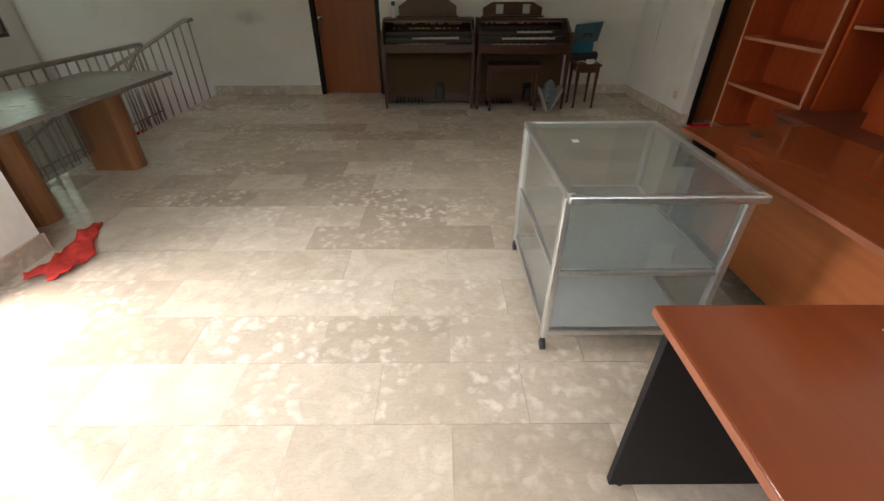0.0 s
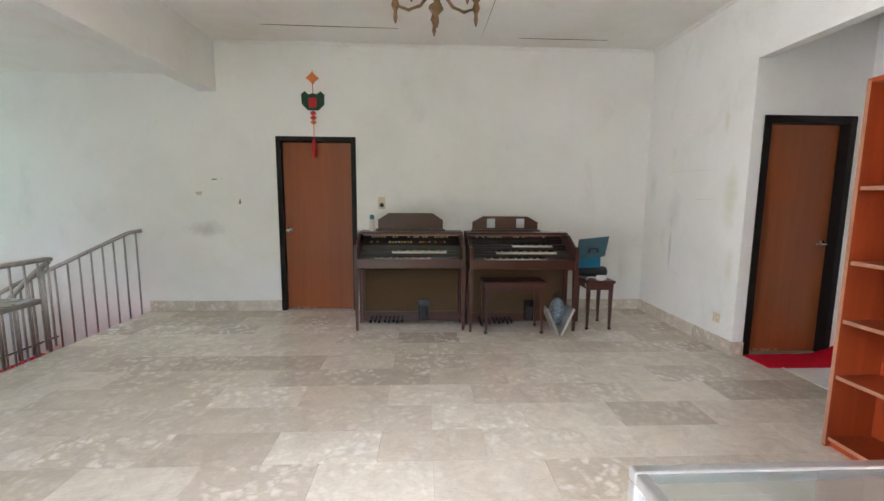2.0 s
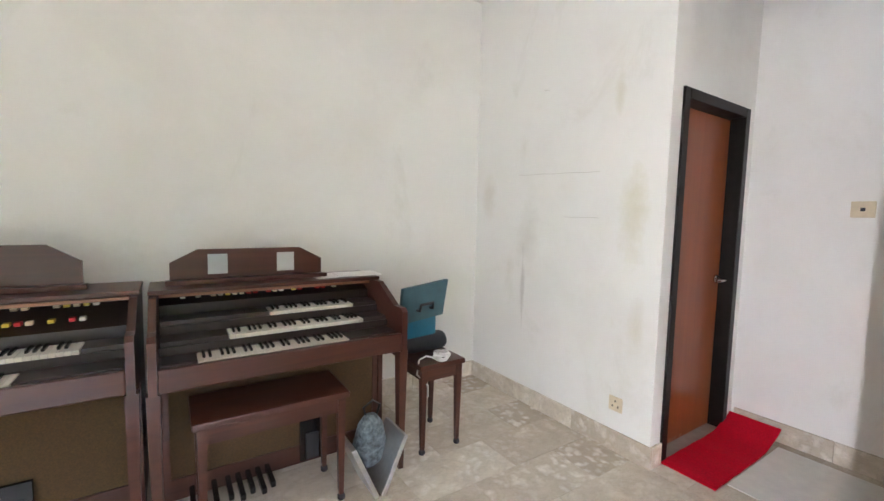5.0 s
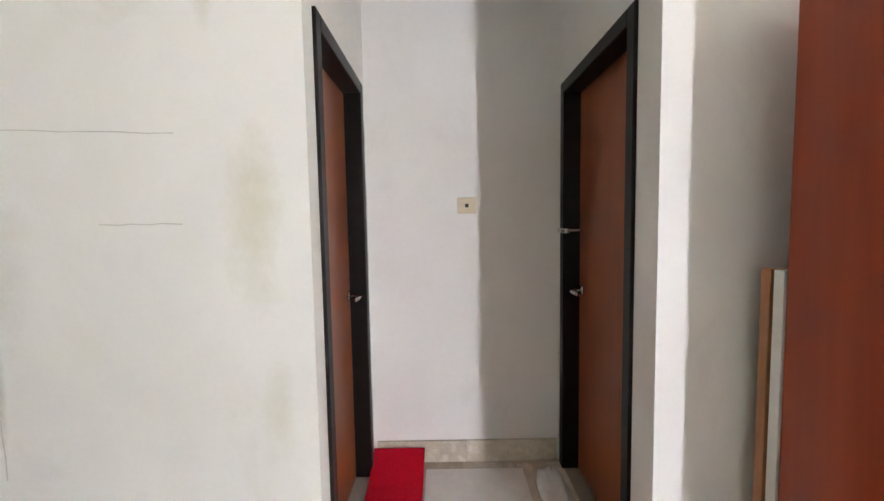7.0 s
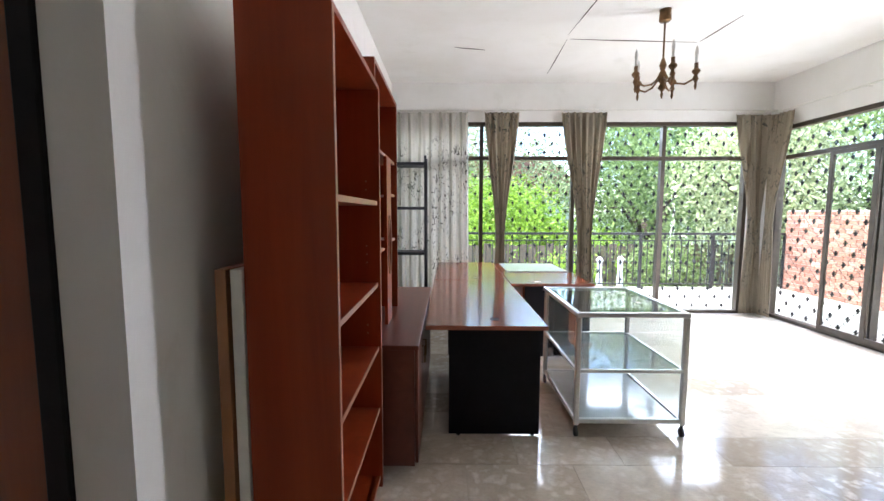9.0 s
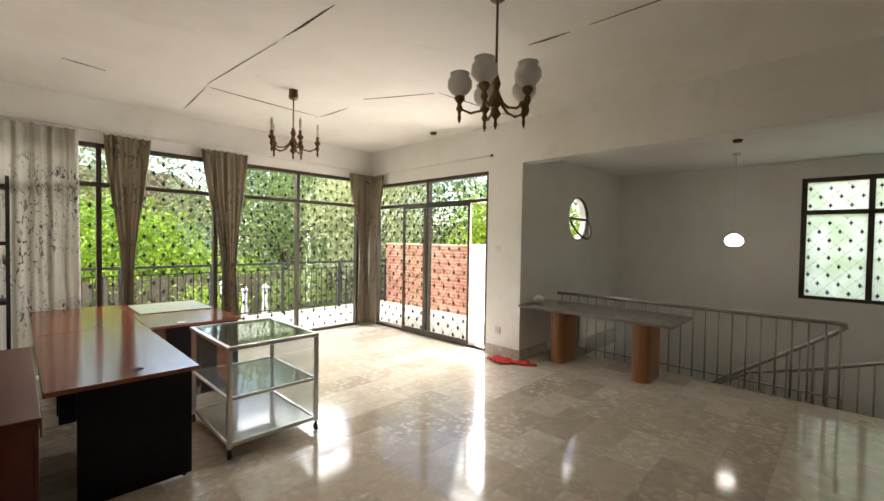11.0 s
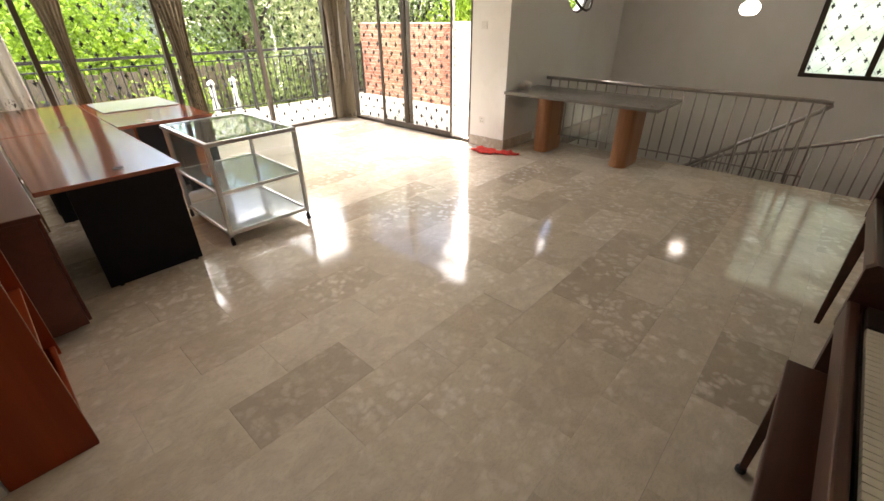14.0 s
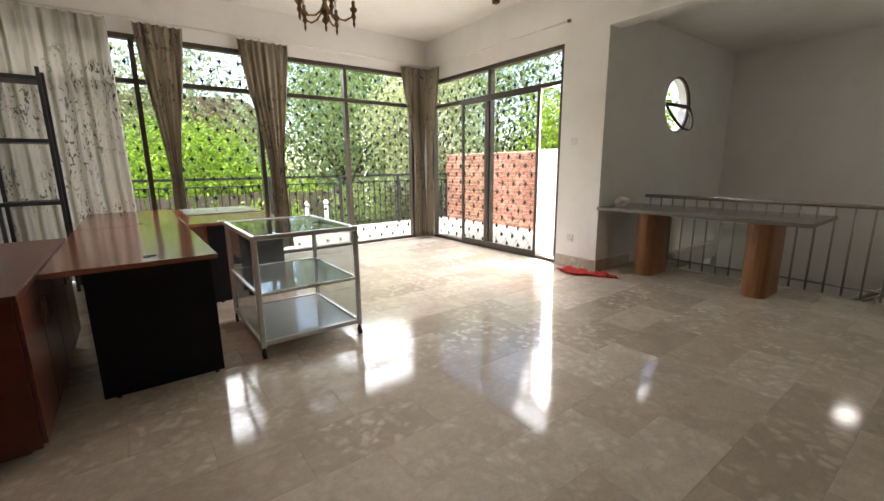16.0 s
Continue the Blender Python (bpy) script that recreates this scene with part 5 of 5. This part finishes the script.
def chandelier(label, at, arms, radius, zb, shaded, turn=0):
    ob = thing("chandelier", label, "chandelier", at, turn, group="brass chandeliers")
    H = -zb
    part("canopy", lathe(bmesh.new(), [(0.035, -0.10), (0.05, -0.085), (0.045, -0.01), (0.05, 0.0)], seg=18), M_BRASS, ob, "", True)
    part("rod", sweep(bmesh.new(), [(0, 0, -0.10), (0, 0, H + 0.34)], 0.008, 8), M_BRASS, ob, "", True)
    part("stem", lathe(bmesh.new(), [(0.004, H), (0.012, H + 0.03), (0.008, H + 0.06), (0.035, H + 0.09), (0.016, H + 0.13), (0.05, H + 0.17), (0.035, H + 0.20), (0.018, H + 0.24), (0.03, H + 0.28), (0.012, H + 0.34)], seg=16), M_BRASS, ob, "turned brass centre stem", True)
    for k in range(arms):
        a = 2 * math.pi * k / arms
        c, d = math.cos(a), math.sin(a)
        prof = [(0.04, 0.17), (0.10, 0.115), (0.17, 0.10), (0.23, 0.13), (radius, 0.18)]
        arm = part("arm", sweep(bmesh.new(), [(r * radius / 0.25 * c if r < radius else radius * c, r * radius / 0.25 * d if r < radius else radius * d, H + z) for r, z in prof], 0.009, 8), M_BRASS, ob, "curved brass arm", True)
        part("cup", lathe(bmesh.new(), [(0.003, 0.04), (0.012, 0.07), (0.008, 0.10), (0.022, 0.13), (0.012, 0.16), (0.034, 0.19), (0.030, 0.205), (0.016, 0.215), (0.016, 0.26)], (radius * c, radius * d, H), 12), M_BRASS, arm, "turned brass cup", True)
        if shaded:
            part("shade", lathe(bmesh.new(), [(0.022, 0.205), (0.050, 0.225), (0.074, 0.262), (0.072, 0.302), (0.051, 0.334), (0.060, 0.348), (0.055, 0.345), (0.046, 0.331), (0.067, 0.300), (0.069, 0.262), (0.047, 0.231), (0.018, 0.213)], (radius * c, radius * d, H), 32, 0.05), M_SHADE, arm, "ribbed white glass tulip shade", True)
        else:
            part("candle", lathe(bmesh.new(), [(0.012, 0.26), (0.012, 0.32), (0.016, 0.34), (0.012, 0.37), (0.003, 0.40)], (radius * c, radius * d, H), 10), M_SHADE, arm, "white candle bulb", True)
    return ob


chandelier("brass chandelier with ribbed white glass shades", (1.93, 4.69, ZC), 5, 0.225, 0.885, True, 20)
chandelier("brass chandelier with bare candle bulbs", (1.93, 1.99, ZC), 5, 0.25, 0.74, False, 8)
pd = thing("pendant_lamp", "lit white glass pendant lamp over the stairs", "pendant lamp", (-2.60, 5.21, 1.53))
part("cord", sweep(bmesh.new(), [(0, 0, 0.16), (0, 0, 1.21)], 0.003, 6), M_WHITE, pd)
part("globe", lathe(bmesh.new(), [(0.04, 0), (0.08, 0.015), (0.105, 0.06), (0.098, 0.11), (0.05, 0.15), (0.02, 0.165)], seg=24), M_BULB, pd, "glowing white glass globe", True)
part("rose", lathe(bmesh.new(), [(0.045, 1.19), (0.05, 1.22)], seg=16), M_WHITE, pd, "", True)
for x, y, z in ((-0.28, 1.88, ZC), (-1.75, 5.35, 2.75)):
    sp = thing("smoke_detector", "small brownish round fitting on the ceiling", "ceiling fitting", (x, y, z))
    part("cover", lathe(bmesh.new(), [(0.03, -0.035), (0.045, -0.028), (0.05, -0.001)], seg=18), M_BRASS, sp, "", True)

# ---- outside ----
structure("ground", boxes((-400, 400, -400, 400, -3.4, -3.0)), M_GROUND, "green garden ground reaching far away")
structure("balcony", boxes((-2.9, 5.6, -2.45, -0.15, -0.35, -0.06), (-2.9, XW - 0.15, -0.15, YR - 0.15, -0.35, -0.06)), M_COPING, "sunlit pale tiled balcony floor")
structure("house_wall", boxes((-0.8, 5.7, -0.16, -0.151, -3.0, -0.4), (4.76, 5.7, -0.15, 0.0, -0.06, 3.4)), M_OUT, "pale painted outer house wall")
br = thing("balcony_railing", "dark wrought balcony railing with upright bars", "railing")
for z in (0.98, 0.86, 0.02):
    part("rail", boxes((-2.75, 5.6, -2.32, -2.28, z, z + (0.045 if z > 0.9 else 0.02))), M_IRON, br)
BAR = mesh_of(boxes((-0.008, 0.008, -0.008, 0.008, 0.035, 0.86)), "bar", M_IRON)
KNOT = mesh_of(lathe(bmesh.new(), [(0.006, -0.05), (0.03, -0.01), (0.03, 0.01), (0.006, 0.05)], seg=8), "knot", M_IRON)
for i in range(64):
    b = new("bar", BAR)
    b.parent, b.location = br, (-2.68 + 0.13 * i, -2.30, 0)
    if i % 2:
        b = new("knot", KNOT)
        b.parent, b.location = br, (-2.68 + 0.13 * i, -2.30, 0.45)
for i in range(7):
    part("post", boxes((-2.73 + 1.38 * i, -2.68 + 1.38 * i, -2.325, -2.275, -0.06, 1.0)), M_IRON, br)

bw = thing("brick_wall", "red brick garden wall on the balcony side", "wall")
part("core", boxes((-2.88, -2.712, -2.3, 0.55, -0.06, 1.45)), M_MORTAR, bw, "pale mortar")
BRICK = mesh_of(boxes((0, 0.014, 0.005, 0.195, 0, 0.065), bev=0.002), "brick", M_BRICK)
HALF = mesh_of(boxes((0, 0.014, 0.005, 0.095, 0, 0.065), bev=0.002), "brick", M_BRICK)
for r in range(20):
    y = -2.3 + (0.0 if r % 2 else -0.1)
    while y < 0.5:
        half = y < -2.31
        b = new("brick", HALF if half else BRICK)
        b.parent, b.location = bw, (-2.712 + random.uniform(0, 0.003), (-2.3 if half else y), -0.055 + 0.075 * r)
        y += 0.2
structure("garden_wall", boxes((-2.90, -2.70, 0.55, YR - 0.15, -0.06, 1.47)), M_OUT, "white painted parapet wall")
structure("neighbour_path", boxes((-30, 40, -9.5, -6.5, -3.0, -2.97)), M_COPING, "pale paved garden path")


def leaves(n, spread, clump, size, seed, tall=0.75):
    """Many small leaves in clumps that make an uneven crown."""
    g = np.random.default_rng(seed)
    k = max(8, n // 70)
    d = g.normal(size=(k, 3))
    d /= np.linalg.norm(d, axis=1)[:, None]
    cent = d * (spread * (0.45 + 0.6 * g.random(k) ** 0.6))[:, None]
    cent[:, 2] = cent[:, 2] * tall + spread * 0.1
    own = g.integers(0, k, n)
    p = cent[own] + g.normal(size=(n, 3)) * clump
    a = g.normal(size=(n, 3))
    a /= np.linalg.norm(a, axis=1)[:, None]
    b = np.cross(a, g.normal(size=(n, 3)))
    b /= np.linalg.norm(b, axis=1)[:, None]
    s = (size * (0.6 + 0.8 * g.random(n)))[:, None]
    verts = np.stack([p - a * s, p + b * s * 0.45, p + a * s, p - b * s * 0.45], 1).reshape(-1, 3)
    faces = np.arange(4 * n).reshape(-1, 4)
    return verts, faces


def tree(label, at, trunk, spread, n, mat, seed, size=0.10, tall=0.8, clump=0.3):
    ob = thing("tree", label, "tree", at, group="garden trees")
    bm = bmesh.new()
    g = random.Random(seed)
    sweep(bm, [(0, 0, 0), (0.08, 0.03, trunk * 0.4), (-0.03, 0.06, trunk * 0.75), (0.04, 0, trunk)], 0.05 * spread + 0.05, 8, 0.03 * spread + 0.03)
    part("trunk", bm, M_BARK, ob, "", True)
    for i in range(6):
        a = i * 1.05 + g.random()
        bm = bmesh.new()
        sweep(bm, [(0, 0, trunk * 0.8), (math.cos(a) * spread * 0.3, math.sin(a) * spread * 0.3, trunk + spread * 0.15), (math.cos(a) * spread * 0.7, math.sin(a) * spread * 0.7, trunk + spread * g.uniform(0.1, 0.5))], 0.025 * spread + 0.02, 6, 0.012)
        part("limb", bm, M_BARK, ob, "", True)
    v, f = leaves(n, spread, clump, size, seed, tall)
    v[:, 2] += trunk + spread * 0.2
    me = bpy.data.meshes.new("crown")
    me.from_pydata(v.tolist(), [], f.tolist())
    me.materials.append(mat)
    c = new("crown", me)
    c.parent = ob
    return ob


G = -3.0
tree("rounded tree with bright yellow-green leaves", (2.2, -7.2, G), 3.3, 1.75, 22680, M_LEAFY, 1, 0.056)
tree("low shrub-like tree with bright green leaves", (0.1, -6.6, G), 2.4, 1.25, 12600, M_LEAFY, 2, 0.051)
tree("low bright green bushy tree", (4.9, -6.4, G), 2.7, 1.35, 12600, M_LEAFY, 3, 0.051)
tree("tall pale olive tree behind the garden", (1.0, -15, G), 5.0, 3.4, 10500, M_LEAFP, 4, 0.095, 1.0, 0.5)
tree("tall dark green tree behind the balcony", (-3.2, -9.0, G), 4.2, 2.7, 15000, M_LEAFD, 5, 0.073, 1.1, 0.45)
tree("tall dark green tree beyond the brick wall", (-7.5, -5.5, G), 4.6, 2.9, 16000, M_LEAFD, 6, 0.079, 1.1, 0.45)
tree("broad green tree beside the brick wall", (-7.0, -1.0, G), 4.0, 2.0, 17640, M_LEAFY, 7, 0.067, 0.9, 0.4)
tree("pale green tree outside the stair window", (-8.5, 6.8, G), 3.6, 2.6, 20160, M_LEAFP, 8, 0.079, 1.0, 0.45)
tree("tall pale tree in the distance", (6.5, -17, G), 5.5, 3.6, 10500, M_LEAFP, 9, 0.101, 1.0, 0.5)
tree("tall dark tree in the distance", (-8.0, -17, G), 6.0, 4.0, 25200, M_LEAFD, 10, 0.112, 1.0, 0.6)
tree("dark green tree behind others", (12.0, -13, G), 5.0, 3.2, 10000, M_LEAFD, 11, 0.095, 1.0, 0.5)
tree("small shrub behind the railing", (-1.6, -4.4, G), 2.6, 0.85, 8820, M_LEAFD, 12, 0.039, 0.9, 0.2)
tree("small yellow-green shrub behind the railing", (0.9, -4.2, G), 2.6, 0.55, 5544, M_LEAFY, 13, 0.034, 1.0, 0.15)
tree("pale tree beyond the round window", (-3.5, -1.0 - 3.0, G), 4.6, 1.6, 12600, M_LEAFP, 14, 0.056, 1.0, 0.3)

for i, x in enumerate((0.35, 0.75, 1.05, -0.2)):
    po = thing("garden_post", "short white garden post behind the balcony railing", "post", (x, -3.6 - 0.2 * (i % 2), G), group="white garden posts")
    part("shaft", lathe(bmesh.new(), [(0.07, 0), (0.07, 2.9), (0.05, 3.0 + 0.15 * (i % 3)), (0.055, 3.3 + 0.15 * (i % 3))], seg=12), M_OUT, po, "", True)
    part("cap", lathe(bmesh.new(), [(0.06, 3.301 + 0.15 * (i % 3)), (0.085, 3.34 + 0.15 * (i % 3)), (0.02, 3.42 + 0.15 * (i % 3))], seg=12), M_OUT, po, "", True)
fc = thing("garden_fence", "brown wooden garden fence below the trees", "fence", (0, -5.4, G))
for i in range(60):
    part("slat", boxes((-7 + 0.24 * i, -6.79 + 0.24 * i, -0.012, 0.012, 1.6, 3.55 + 0.03 * math.sin(i * 2.7))), M_BAMBOO, fc)
for z in (1.9, 3.2):
    part("rail", boxes((-7.05, 7.45, -0.055, -0.014, z, z + 0.09)), M_BAMBOO, fc)
for i in range(8):
    part("post", boxes((-7 + 2.0 * i, -6.9 + 2.0 * i, -0.16, -0.056, 0, 3.5)), M_BAMBOO, fc)
hs = thing("neighbour_house", "white neighbouring house half hidden by trees", "house", (3.0, -24, G))
part("wall", boxes((-7, 7, -4, 4, 0, 5.6)), M_OUT, hs)
part("roof", prism(bmesh.new(), [(-7.8, 5.6), (7.8, 5.6), (5.0, 7.8), (-5.0, 7.8)], -4.6, 4.6), M_ROOF, hs, "brown tiled roof")
for x in (-5.2, -2.4, 0.6, 3.6):
    for z in (1.0, 3.6):
        w = part("window", boxes((x, x + 1.3, 4.0, 4.06, z, z + 1.3)), M_BRONZE, hs)
        part("pane", boxes((x + 0.08, x + 1.22, 4.06, 4.07, z + 0.08, z + 1.22)), M_DARK, w)

# ---- marble pieces: skirting and floor tiles ----


def skirting(x0, y0, x1, y1, n, parent):
    """Marble skirting pieces along a wall foot; n is the side towards the room."""
    d = Vector((x1 - x0, y1 - y0))
    L = d.length
    k = max(1, round(L / 0.60))
    ang = math.degrees(math.atan2(d.y, d.x))
    me = mesh_of(boxes((0.001, L / k - 0.001, 0.0, 0.016, 0.0, 0.125), bev=0.003), "skirting_piece", M_MARBLE)
    for i in range(k):
        p = new("skirting_piece", me)
        p.parent = parent
        q = Vector((x0, y0)) + d * i / k
        p.matrix_basis = pose(q.x, q.y, 0.0, 0, 0, ang)


bb = tagged(new("baseboard"), "beige marble skirting along the walls", kind="structure")
skirting(0.140, YN, -1.42, YN, 0, bb)
skirting(XE - 0.0165, YN, 1.069, YN, 0, bb)
skirting(XE, YA1 - 0.016, XE, YN, 0, bb)
skirting(4.70, YA1, XE, YA1, 0, bb)
skirting(XA, YA0 + 0.02, XA, YA1 - 0.02, 0, bb)
skirting(XES, 0.03, XES, YA0, 0, bb)
skirting(XW, YR, XW, 2.705, 0, bb)
skirting(XW - 0.70, YR, XW + 0.016, YR, 0, bb)

TW, TH, GAP = 0.592, 0.3025, 0.0012
floor_ob = bpy.data.objects["floor"]
sizes = {}


def tile(x0, x1, y0, y1):
    key = (round(x1 - x0, 3), round(y1 - y0, 3))
    if key not in sizes:
        sizes[key] = mesh_of(boxes((GAP / 2, key[0] - GAP / 2, GAP / 2, key[1] - GAP / 2, -0.006, 0.0)), "floor_tile", M_MARBLE)
    t = new("floor_tile", sizes[key])
    t.parent, t.location = floor_ob, (x0, y0, random.uniform(-0.0002, 0.0002))


def pave(X0, X1, Y0, Y1):
    r = math.floor((Y0 - 2.03) / TH)
    while 2.03 + r * TH < Y1 - 0.004:
        a, b = max(Y0, 2.03 + r * TH), min(Y1, 2.03 + (r + 1) * TH)
        off = 1.62 + (0.0 if r % 2 == 0 else -0.297)
        c = math.floor((X0 - off) / TW)
        while off + c * TW < X1 - 0.004:
            p, q = max(X0, off + c * TW), min(X1, off + (c + 1) * TW)
            if q - p > 0.01 and b - a > 0.006:
                tile(p, q, a, b)
            c += 1
        r += 1


pave(XW, XE, YS, YR)
pave(-1.42, XE, YR, YN)
pave(XE, XA, YA0, YA1)
